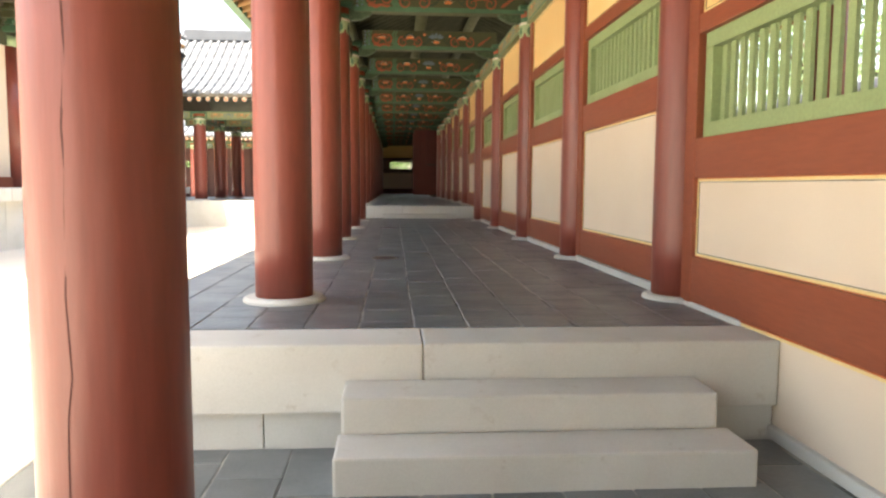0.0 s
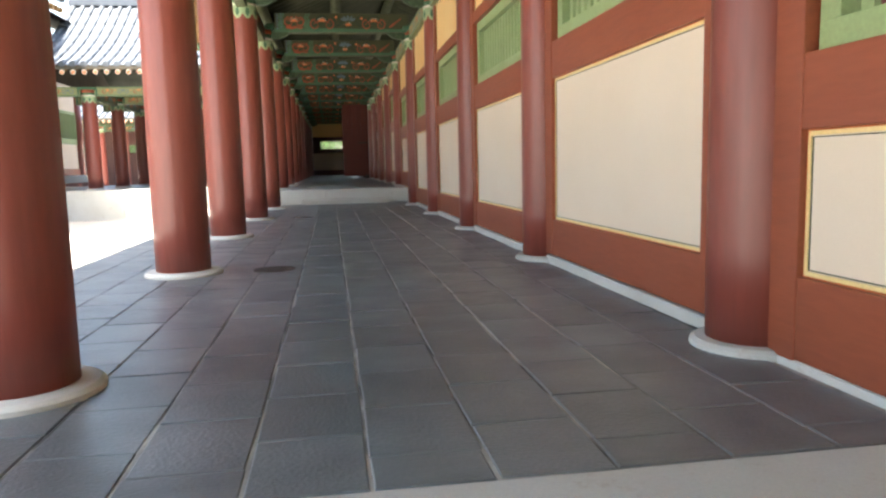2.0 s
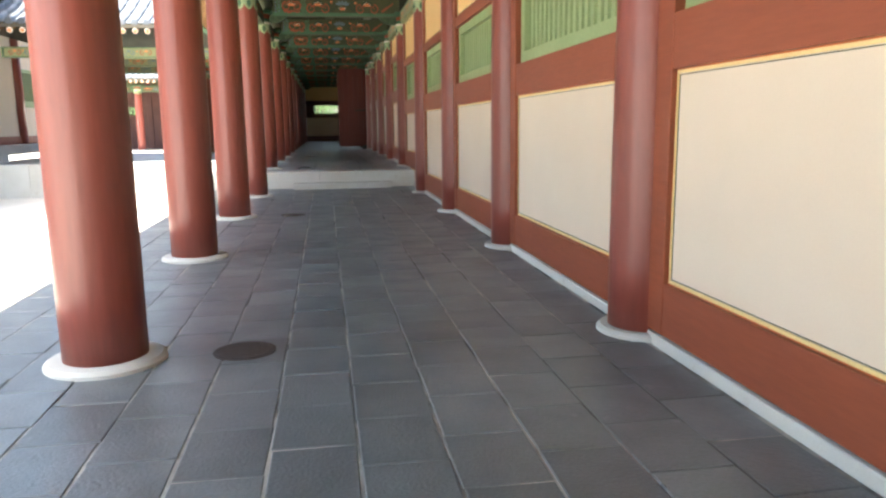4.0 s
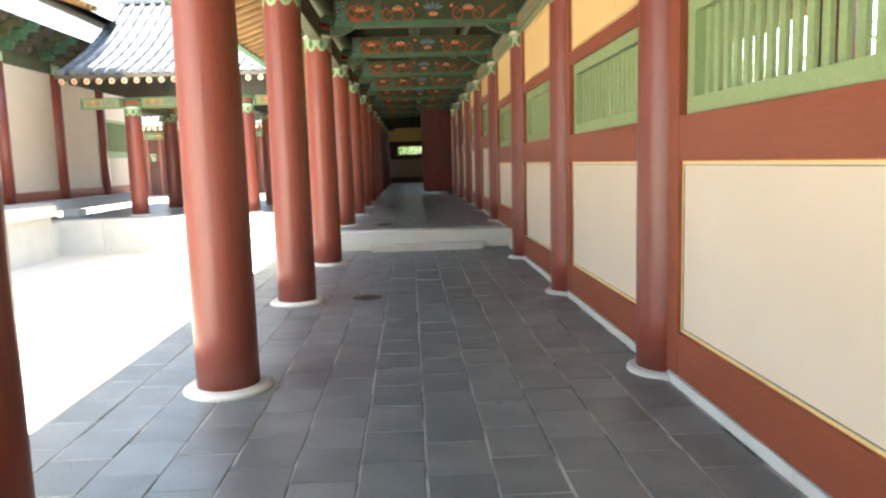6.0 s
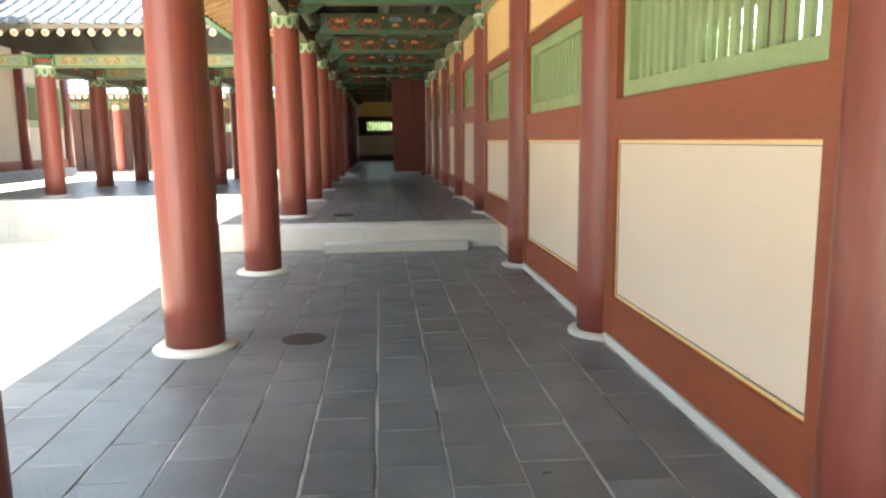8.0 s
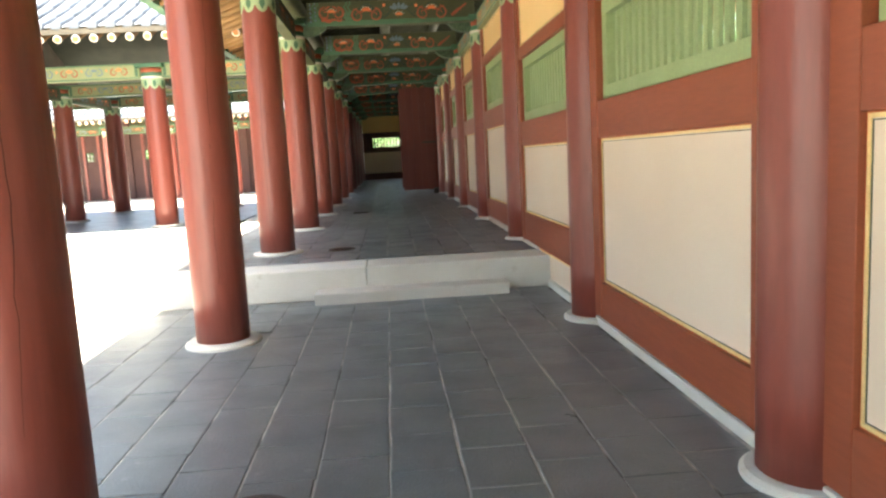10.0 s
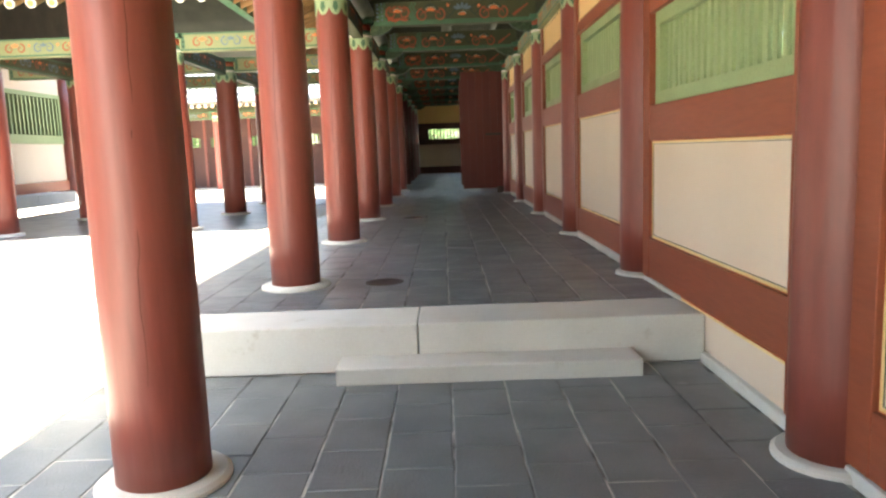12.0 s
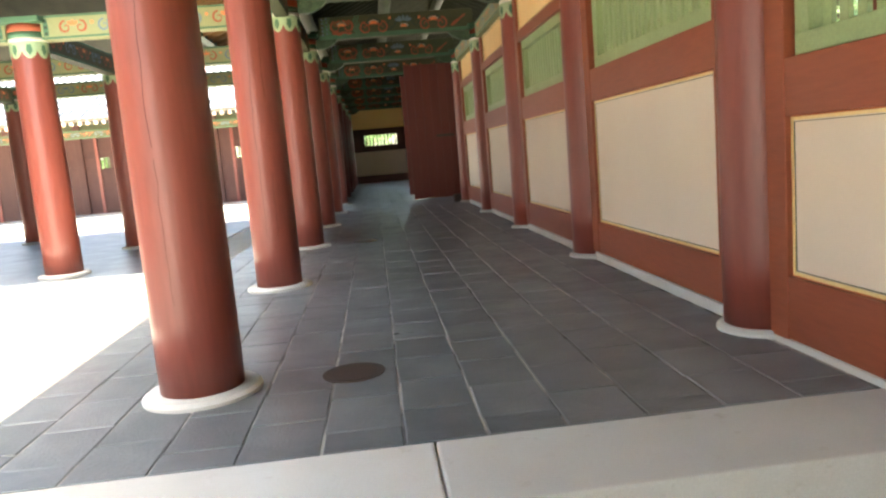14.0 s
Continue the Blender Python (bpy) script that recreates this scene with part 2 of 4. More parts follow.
def capital_parts(col, r, z=SHAFT):
    """Painted sleeve with leaf-shaped lower edge, bands and the carved bracket arms."""
    n = 48
    bm = bmesh.new()
    low, mid = [], []
    for i in range(n):
        a = 2 * math.pi * i / n
        dip = 0.085 * abs(math.sin(a * 4)) ** 0.7
        low.append(bm.verts.new(((r + 0.006) * math.cos(a), (r + 0.006) * math.sin(a), z + 0.085 - dip)))
        mid.append(bm.verts.new(((r + 0.006) * math.cos(a), (r + 0.006) * math.sin(a), z + 0.20)))
    for i in range(n):
        bm.faces.new((low[i], low[(i + 1) % n], mid[(i + 1) % n], mid[i]))
    part("painted_leaf_sleeve", bm, MINT, col, "mint green leaf-edged paint", smooth=True)
    bm = bmesh.new()
    for k in range(8):
        a = 2 * math.pi * (k + 0.5) / 8
        for s, rr in ((0.035, 0.008),):
            m = Matrix.Rotation(a + math.pi / 2, 4, "Z")
            vs = [bm.verts.new(m @ Vector((x, -(r + rr), z + h))) for x, h in ((0, 0.03), (0.035, 0.09), (0.022, 0.16), (-0.022, 0.16), (-0.035, 0.09))]
            bm.faces.new(vs)
    part("painted_leaves", bm, TEAL, col, "teal painted leaves")
    part("painted_band", lathe(bmesh.new(), [(r + 0.007, z + 0.20), (r + 0.007, z + 0.24)], 32), WHITE, col, "white painted band", smooth=True)
    part("painted_band", lathe(bmesh.new(), [(r + 0.006, z + 0.24), (r + 0.006, z + 0.31)], 32), TEAL, col, "teal painted band", smooth=True)
    part("painted_band", lathe(bmesh.new(), [(r + 0.006, z + 0.31), (r + 0.006, z + 0.40)], 32), SCROLL, col, "red painted band", smooth=True)
    bm = boxed(-r - 0.05, r + 0.05, -r - 0.05, r + 0.05, z + 0.40, z + 0.47, bevel=0.015)
    part("bearing_block", bm, TEAL, col)


def bracket(col, sx, tall, y0=0.0):
    """A carved bracket arm that reaches out over the court (sx=-1) or under the beam (sx=1)."""
    bm = bmesh.new()
    prof = [(0.1, 0.05), (0.36, 0.06), (0.50, 0.13), (0.62, 0.26), (0.52, 0.24), (0.45, 0.30), (0.40, 0.36), (0.1, 0.36)]
    for y in (-0.06, 0.06):
        vs = [bm.verts.new((sx * x, y0 + y, tall + 0.18 + z)) for x, z in prof]
        bm.faces.new(vs if (y < 0) == (sx > 0) else vs[::-1])
    vs = list(bm.verts)
    n = len(prof)
    for i in range(n):
        j = (i + 1) % n
        bm.faces.new((vs[i], vs[n + i], vs[n + j], vs[j]) if sx > 0 else (vs[j], vs[n + j], vs[n + i], vs[i]))
    part("bracket_arm", bm, BRACKET, col, "teal carved bracket arm with scroll end")


def make_column(r=0.2, base_r=0.295, arms=(-1, 1), tall=SHAFT):
    col = empty("column")
    n = 72
    bm = bmesh.new()
    prof = [(r * 1.03, 0.03), (r * 1.03, 0.4), (r * 1.02, 1.2), (r * 0.99, 2.2), (r * 0.96, tall), (r * 0.96, tall + 0.42)]
    lathe(bm, prof, n)
    for v in bm.verts:
        a = math.atan2(v.co.y, v.co.x)
        s = 1 + 0.008 * abs(math.sin(a * 7 + 0.4 * math.sin(3 * a))) * (1.0 if v.co.z > 0.05 else 0.3)
        v.co.x, v.co.y = v.co.x * s, v.co.y * s
    part("shaft", bm, RED, col, smooth=True)
    part("base_stone", lathe(bmesh.new(), [(base_r, -0.02), (base_r, 0.018), (base_r - 0.02, 0.034), (r * 1.04, 0.038)], 40), GRANITE, col, "round pale granite base stone", smooth=False)
    capital_parts(col, r * 0.965, tall)
    for sx in arms:
        bracket(col, sx, tall)
    return col


def add_crack(col, angle, z0, z1, r, seed):
    rng = random.Random(seed)
    bm = bmesh.new()
    prev, a = None, angle
    steps = 26
    for i in range(steps + 1):
        z = z0 + (z1 - z0) * i / steps
        a += rng.uniform(-0.035, 0.035) + (0.006 if i % 7 else 0.05)
        w = (0.0024 if z1 > 2.7 else 0.0014) * math.sin(math.pi * (i + 0.6) / (steps + 1.2)) + 0.0008
        rr = r * (1.03 - 0.07 * max(0, z - 0.4) / 2.8) + 0.0030
        row = [bm.verts.new((rr * math.cos(a + s * w / rr), rr * math.sin(a + s * w / rr), z)) for s in (-1, 1)]
        if prev:
            bm.faces.new((prev[0], prev[1], row[1], row[0]))
        prev = row
    part("drying_crack", bm, CRACK, col, "long dark drying crack in the paint")


open_column = make_column()
tagged(open_column, "round red-painted timber column on a pale granite base", "column", "open columns along the walkway")
open_column.location = (ROW_X, -3, FLOOR_A)
upper_open_column = make_column(tall=TALL_C)
tagged(upper_open_column, "round red-painted timber column on a pale granite base", "column", "open columns along the walkway")
upper_open_column.location = (ROW_X, 21, FLOOR_C)
for k in range(0, 17):
    y = BAY * k
    c = upper_open_column if k == 7 else copy_thing(open_column if k < 7 else upper_open_column, pose(ROW_X + (0.07 if y < 10 else 0.0), y - (0.16 if k == 1 else 0.0), level(y)))
    if k in (1, 7, 6, 5, 8):
        add_crack(c, {1: -1.85, 5: -1.2, 6: -1.4, 7: -1.75, 8: -1.3}[k], 0.15 if k == 1 else 0.5, 2.9 if k == 1 else 2.6, 0.2, k)
wall_column = make_column(base_r=0.27, arms=(-1,))
tagged(wall_column, "round red-painted timber column standing in the plaster wall", "column", "columns in the wall")
wall_column.location = (WALL_X, -3, FLOOR_A)
upper_wall_column = make_column(base_r=0.245, arms=(-1,), tall=TALL_C)
tagged(upper_wall_column, "round red-painted timber column standing in the plaster wall", "column", "columns in the wall")
upper_wall_column.location = (WALL_X, wall_y(7), FLOOR_C)
for k in [i for i in range(17) if i != 7]:
    y = BAY * k
    c = copy_thing(wall_column if y < 20 else upper_wall_column, pose(WALL_X, wall_y(k), level(y)))


# ---- the long wall ----
wall = tagged(empty("wall_east", (FACE, 0, 0)), "long timber-framed wall with cream plaster panels and red rails", "wall", kind="structure")
FX = 0.0  # plaster face, local


def rail(y0, y1, z0, z1, proud=0.03, name="rail", mat=None):
    return part(name, boxed(-proud, 0.14, y0, y1, z0, z1, bevel=0.006), mat or RED_RAIL, wall)


def plaster(y0, y1, z0, z1, mat, label):
    p = part("plaster_panel", boxed(0.0, 0.10, y0, y1, z0, z1), mat, wall, label)
    for name, mt, o, w, lift in (("orange_border", ORANGE, 0.0, 0.007, 0.004), ("yellow_border", YELLOW, 0.007, 0.016, 0.006), ("black_border", DARKLINE, 0.027, 0.004, 0.004)):
        bm = bmesh.new()
        a, b, c, d = y0 + o, y1 - o, z0 + o, z1 - o
        box(bm, -lift, 0.001, a, b, c, c + w), box(bm, -lift, 0.001, a, b, d - w, d)
        box(bm, -lift, 0.001, a, a + w, c + w, d - w), box(bm, -lift, 0.001, b - w, b, c + w, d - w)
        part(name, bm, mt, p, name.replace("_", " ") + " line painted round the panel")
    return p


def lattice_window(index, y0, y1, z0, z1, x=FACE, closed=False):
    """A pale green slatted window: frame, inner lip and upright square slats."""
    w = tagged(empty(f"window_{index}", (x, y0, z0)), "pale green timber window with upright slats", "window", "slatted windows in the wall", kind="structure")
    L, Hh, f = y1 - y0, z1 - z0, 0.105
    for a in ((0, L, 0, f), (0, L, Hh - f, Hh)):
        part("frame_rail", boxed(0.0, 0.13, a[0], a[1], a[2], a[3], bevel=0.004), GREEN, w)
    for a in ((0, f), (L - f, L)):
        part("frame_stile", boxed(0.001, 0.13, a[0], a[1], f, Hh - f, bevel=0.004), GREEN, w)
    n = max(3, round((L - 2 * f) / 0.118))
    for i in range(n):
        yc = f + (L - 2 * f) * (i + 0.5) / n
        part("slat", boxed(0.055, 0.08, yc - 0.030, yc + 0.030, f, Hh - f), GREEN, w)
    return w


count = 0
DOOR_BAY = 33
for k in range(-2, 17):
    y0, y1 = BAY * k, BAY * (k + 1)
    lo, hi = level(y0 + (0.01 if y0 != 18 else 0)), level(y1 - 0.01)
    if y0 in (3, 18):
        lo, hi = level(y0), level(y1)
    a, b = wall_y(k) + GAP, wall_y(k + 1) - GAP
    c0, c1 = wall_y(k) + 0.19, wall_y(k + 1) - 0.19
    if y0 == DOOR_BAY:
        rail(c0, a, lo, lo + 2.99), rail(b, c1, lo, lo + 2.99), rail(a, b, lo + 2.85, lo + 2.99)
        part("threshold", boxed(-0.05, 0.2, a, b, lo, lo + 0.16, bevel=0.01), RED_RAIL, wall)
        continue
    p0, p1, w0, w1, u0, u1 = hi + 0.35, lo + 1.45, lo + 1.725, lo + 2.435, lo + 2.565, roof_level(y0 if y0 != 3 else 0) + 3.31
    for ya, yb in ((c0, a), (b, c1)):
        rail(ya, yb, lo + 0.07, u1, 0.034, "post")
    rail(a, b, p1, w0), rail(a, b, w1, u0)
    plaster(a, b, p0, p1, CREAM, "smooth cream plaster panel")
    plaster(a, b, u0, u1, OCHRE, "warm ochre plaster panel under the eave beam")
    if hi > lo:
        rail(a, b, hi + 0.03, p0)
        step_y = 4.5 if y0 == 3 else 19.5
        low = part("plaster_panel", boxed(0.0, 0.10, a, step_y + 0.06, lo + 0.06, hi + 0.03), CREAM, wall, "low cream plaster panel beside the steps")
        for name, mt, o, w, lift in (("orange_border", ORANGE, 0.0, 0.008, 0.031), ("yellow_border", YELLOW, 0.008, 0.018, 0.030), ("black_border", DARKLINE, 0.030, 0.004, 0.004)):
            bm = bmesh.new()
            top = hi + 0.0295 - o
            box(bm, -lift, 0.001, a + o, step_y - 0.002 if o > 0.02 else step_y + 0.42, top - w, top)
            box(bm, -min(lift, 0.005), 0.001, a + o, a + o + w, lo + 0.06, top - w)
            part(name, bm, mt, low, name.replace("_", " ") + " line painted under the rail")
        rail(step_y + 0.061, b, lo + 0.07, hi + 0.002, -0.001, "backing")
        part("plinth", boxed(-0.036, 0.14, c0, step_y + 0.05 if lo < 0.3 else step_y, lo - 0.02, lo + 0.058, bevel=0.012), GRANITE, wall, "pale stone plinth")
        part("plinth", boxed(-0.036, 0.14, step_y + 0.40, c1, hi - 0.02, hi + 0.029, bevel=0.012), GRANITE, wall, "pale stone plinth")
    else:
        rail(a, b, lo + 0.07, p0)
        part("plinth", boxed(-0.036 if lo < 0.8 else -0.022, 0.14, c0, c1, lo - 0.02, lo + 0.058, bevel=0.012), GRANITE, wall, "pale stone plinth")
    count += 1
    lattice_window(count, a + 0.02, b - 0.02, w0, w1, FACE + 0.012)

# ---- painted beams ----


def scroll_points(cx, cz, r0, turns, start, flip):
    pts = []
    for i in range(22):
        u = i / 21
        ang = start + flip * turns * 2 * math.pi * u
        r = r0 * (1 - 0.78 * u)
        pts.append((cx + r * math.cos(ang), cz + r * math.sin(ang)))
    return pts


def paint_beam(beam, length, height, x0=0.0):
    """The painted scrolls, lotus flowers, edge bands and dotted end of a beam face."""
    L, h = length, height
    bm = bmesh.new()
    band(bm, [(x0, h * 0.08), (x0 + L / 2, h * 0.08), (x0 + L, h * 0.08)], 0.10 * h / 0.36, -0.003)
    for x in (0.10, 0.16, 0.60, 0.655):
        band(bm, [(x0 + x + 0.025 * math.sin(i * 1.9), h * (0.12 + 0.86 * i / 8)) for i in range(9)], 0.05, -0.004)
    part("teal_bands", bm, TEAL, beam, "teal painted edge bands")
    bm = bmesh.new()
    for i in range(5):
        disc(bm, x0 + 0.055, h * (0.2 + 0.17 * i), 0.020)
        disc(bm, x0 + 0.13, h * (0.24 + 0.17 * i), 0.016, -0.007)
    part("dots", bm, BLUE, beam, "dark blue painted dots")
    bm = bmesh.new()
    flowers = (x0 + 0.92, x0 + 1.94)
    for cx in flowers:
        for side in (-1, 1):
            band(bm, scroll_points(cx + side * 0.135, h * 0.38, 0.105, 1.25, math.pi / 2, -side), 0.026, -0.005)
            band(bm, [(cx + side * (0.02 + 0.028 * i), h * (0.60 - 0.075 * math.sin(i * 0.7))) for i in range(7)], 0.028, -0.0052)
    for s in (-1, 1):
        band(bm, scroll_points(x0 + 0.38 + s * 0.10, h * 0.50, 0.10, 1.1, math.pi / 2, -s), 0.030, -0.005)
        band(bm, [(x0 + 0.38 + s * (0.02 + 0.02 * i), h * (0.80 - 0.03 * i)) for i in range(7)], 0.03, -0.005)
    band(bm, [(x0 + 0.22 + 0.04 * i, h * (0.22 + 0.035 * math.sin(i * 1.6))) for i in range(9)], 0.06, -0.005)
    band(bm, [(x0 + 2.25 + 0.03 * i, h * (0.25 + 0.06 * i)) for i in range(9)], 0.05, -0.005)
    part("scrolls", bm, SCROLL, beam, "dark red painted scroll work")
    bm = bmesh.new()
    band(bm, [(x0 + 0.70 + 0.05 * i, h * (0.56 + 0.30 * math.cos((i - 4.4) * 0.61))) for i in range(31)], 0.030, -0.0045)
    for s in (-1, 1):
        band(bm, scroll_points(x0 + 1.43 + s * 0.20, h * 0.62, 0.085, 1.1, -math.pi / 2, s), 0.018, -0.0055)
    part("stems", bm, STEM, beam, "dark green painted winding stems")
    bm, bw, bb = bmesh.new(), bmesh.new(), bmesh.new()
    for cx, cz, r in ((x0 + 0.38, 0.56, 0.9), (flowers[0], 0.58, 1.0), (flowers[1], 0.58, 1.0), (x0 + 1.43, 0.36, 0.85)):
        for t in (-1.1, -0.55, 0, 0.55, 1.1):
            disc(bm, cx + r * 0.05 * math.sin(t), h * cz + r * 0.032 * math.cos(t) - 0.01, 0.034 * r, -0.0075, 8, 0.42, math.pi / 2 - t)
            disc(bw, cx + r * 0.082 * math.sin(t), h * cz + r * 0.062 * math.cos(t) - 0.006, 0.010 * r, -0.0085, 6)
    for x, z in ((1.70, 0.72), (1.20, 0.78)):
        disc(bm, x0 + x, h * z, 0.026, -0.0075, 8)
    for t in (-1.2, -0.6, 0, 0.6, 1.2):
        disc(bb, x0 + 1.43 + 0.10 * math.sin(t), h * 0.60 + 0.05 * math.cos(t), 0.055, -0.0065, 8, 0.45, math.pi / 2 - t)
    part("pale_petal_tips", bw, WHITE, beam, "pale painted petal tips")
    part("lotus_flowers", bm, FLOWER, beam, "bright orange painted lotus flowers")
    part("blue_flower", bb, BLUE, beam, "blue-grey painted flower")


cross = tagged(empty("cross_beam"), "green timber cross beam painted with scrolls and orange lotus flowers", "beam", "painted cross beams")
BL, BH = 2.62, 0.36
part("beam_body", boxed(0, BL, 0, 0.26, 0, BH, bevel=0.02), BEAM_GREEN, cross)
paint_beam(cross, BL, BH)
cross.location = (-0.52, -3.13, FLOOR_A + 3.48)
for k in range(0, 17):
    y = BAY * k
    copy_thing(cross, pose(-0.52, y - 0.13, roof_level(y) + 3.48))


def long_beam(x, y0, y1, z, name, label, w=0.16, h=0.30, face=-1, ground=None):
    """A beam along the walkway, painted with lotus scrolls on the faces that look across it."""
    ob = tagged(empty(name, (x, y0, z)), label, "beam", "painted beams along the walkway")
    L = y1 - y0
    part("beam_body", boxed(-w / 2, w / 2, 0, L, 0, h, bevel=0.012), ground or SAGE, ob)
    for f in ((-1, 1) if face == 0 else (face,)):
        turn = Matrix.Rotation(-math.pi / 2, 4, "Z") if f < 0 else Matrix.Rotation(math.pi / 2, 4, "Z")
        teal, red, flower, blue, dark = (bmesh.new() for _ in range(5))
        for zz in (0.018, h - 0.018):
            band(teal, [(0, zz), (L / 2, zz), (L, zz)], 0.034, -0.003)
        for u in (0.06, L - 0.06):
            band(teal, [(u, 0.04), (u, h / 2), (u, h - 0.04)], 0.08, -0.0035)
            for i in range(3):
                disc(dark, u, h * (0.25 + 0.25 * i), 0.018, -0.0045, 8)
        n = max(2, round((L - 0.3) / 0.42))
        for i in range(n):
            u = 0.15 + (i + 0.5) * (L - 0.3) / n
            m = blue if i % 2 else red
            for s in (-1, 1):
                band(m, scroll_points(u + s * 0.085, h * 0.46, 0.075, 1.1, math.pi / 2, -s), 0.026, -0.004)
            for t in (-0.9, 0, 0.9):
                disc(blue if i % 2 else flower, u + 0.04 * math.sin(t), h * 0.56 + 0.025 * math.cos(t), 0.034, -0.005, 8, 0.5, math.pi / 2 - t)
            if i:
                disc(flower, u - (L - 0.3) / n / 2, h * 0.62, 0.02, -0.005, 8)
        for b, mt, nm in ((teal, TEAL, "teal_bands"), (red, SCROLL, "red_scrolls"), (flower, FLOWER, "orange_flowers"), (blue, BLUE, "blue_scrolls"), (dark, STEM, "dark_dots")):
            for v in b.verts:
                v.co = turn @ v.co + Vector((f * w / 2, L if f < 0 else 0, 0))
            part(nm, b, mt, ob, nm.replace("_", " ") + " painted on the beam")
    return ob


for k in range(-1, 17):
    y = BAY * k
    z = roof_level(y)
    long_beam(ROW_X, y + 0.2, y + BAY - 0.2, z + SHAFT + 0.16, "eave_beam", "green painted tie beam between the open columns", face=0, ground=BEAM_GREEN)
    long_beam(WALL_X - 0.02, y + 0.2, y + BAY - 0.2, z + 3.315, "eave_beam", "pale green painted beam on top of the wall", w=0.2, h=0.26)


# ---- ceiling and roof of the walkway ----
RIDGE_X, EAVE_X, SLOPE = 2.23, -2.35, 0.42


def roof_z(x, z):
    return z + 3.60 + SLOPE * (min(x, 2 * RIDGE_X - x) - EAVE_X) - 0.10 * math.sin(math.pi * (min(x, 2 * RIDGE_X - x) - EAVE_X) / (RIDGE_X - EAVE_X))


def walkway_roof(index, y0, y1, z):
    n = 8
    far_x = 2 * RIDGE_X - EAVE_X
    bm = bmesh.new()
    xs = [EAVE_X + (far_x - EAVE_X) * i / (2 * n) for i in range(2 * n + 1)]
    for d in (0.0, 0.16):
        rows = [[bm.verts.new((x, y, roof_z(x, z) + 0.07 + d)) for y in (y0, y1)] for x in xs]
        for p, q in zip(rows, rows[1:]):
            bm.faces.new((p[0], p[1], q[1], q[0]) if d == 0 else (p[0], q[0], q[1], p[1]))
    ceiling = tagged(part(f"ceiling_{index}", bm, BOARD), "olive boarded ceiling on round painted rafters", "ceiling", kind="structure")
    # rafters inside the columns take the dark board colour, which paints in the shade
    bm, inner = bmesh.new(), bmesh.new()
    m = int((y1 - y0) / 0.34)
    for i in range(m):
        y = y0 + (i + 0.5) * (y1 - y0) / m
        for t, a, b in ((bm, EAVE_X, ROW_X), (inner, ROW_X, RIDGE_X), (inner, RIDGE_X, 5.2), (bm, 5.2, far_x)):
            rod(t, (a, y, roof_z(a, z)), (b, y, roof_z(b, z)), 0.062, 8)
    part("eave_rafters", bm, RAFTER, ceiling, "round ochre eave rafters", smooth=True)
    part("inner_rafters", inner, BOARD, ceiling, "round inner rafters, dark olive in place of the shade indoors", smooth=True)
    bm = bmesh.new()
    for x in (ROW_X, 0.72, WALL_X):
        rod(bm, (x, y0, roof_z(x, z) - 0.19), (x, y1, roof_z(x, z) - 0.19), 0.13, 12)
    part("purlins", bm, BEAM_GREEN, ceiling, "round green purlins", smooth=True)
    bm = bmesh.new()
    box(bm, EAVE_X - 0.09, EAVE_X + 0.05, y0, y1, roof_z(EAVE_X, z) - 0.05, roof_z(EAVE_X, z) + 0.17)
    part("fascia", bm, TEAL, ceiling, "teal painted eave board")
    bm = bmesh.new()
    rows_n = int((y1 - y0) / 0.3)
    for i in range(rows_n):
        y = y0 + (i + 0.5) * 0.3
        for a, b in ((EAVE_X, 0.2), (0.2, RIDGE_X), (RIDGE_X, 4.3), (4.3, far_x + 0.1)):
            rod(bm, (a, y, roof_z(a, z) + 0.26), (b, y, roof_z(b, z) + 0.26), 0.075, 6)
    rt = part("roof_tile_rows", bm, ROOF_TILE, ceiling, "rows of grey clay roof tiles")
    rt["kind"] = "stuff"
    part("ridge", boxed(RIDGE_X - 0.15, RIDGE_X + 0.15, y0, y1, roof_z(RIDGE_X, z) + 0.2, roof_z(RIDGE_X, z) + 0.6, bevel=0.03), ROOF_TILE, ceiling, "stacked grey tile ridge")
    return ceiling


walkway_roof(1, -6.5, 4.5, FLOOR_A)
walkway_roof(2, 4.5, END_Y + 1, ROOF_BC)


def gable(name, y, z_low, z_high):
    """Board wall that closes the gap between a lower roof line and a higher one."""
    bm = bmesh.new()
    n, far_x = 12, 2 * RIDGE_X - EAVE_X
    xs = [EAVE_X + (far_x - EAVE_X) * i / n for i in range(n + 1)]
    for i in range(n):
        a, b = xs[i], xs[i + 1]
        za, zb = roof_z(a, z_low) + 0.02, roof_z(b, z_low) + 0.02
        vs = [bm.verts.new(p) for p in ((a, y, za), (b, y, zb), (b, y, roof_z(b, z_high) + 0.2), (a, y, roof_z(a, z_high) + 0.2))]
        bm.faces.new(vs)
    bmesh.ops.solidify(bm, geom=bm.faces[:], thickness=0.06)
    return tagged(part(name, bm, BOARD), "olive boards that close a step or an end of the roof", "gable", kind="structure")


gable("trim_1", 4.52, FLOOR_A, FLOOR_B)
# unseen board behind the start, added to keep light out of the open end
gable("trim_2", -6.4, FLOOR_A - 3.0, FLOOR_A)

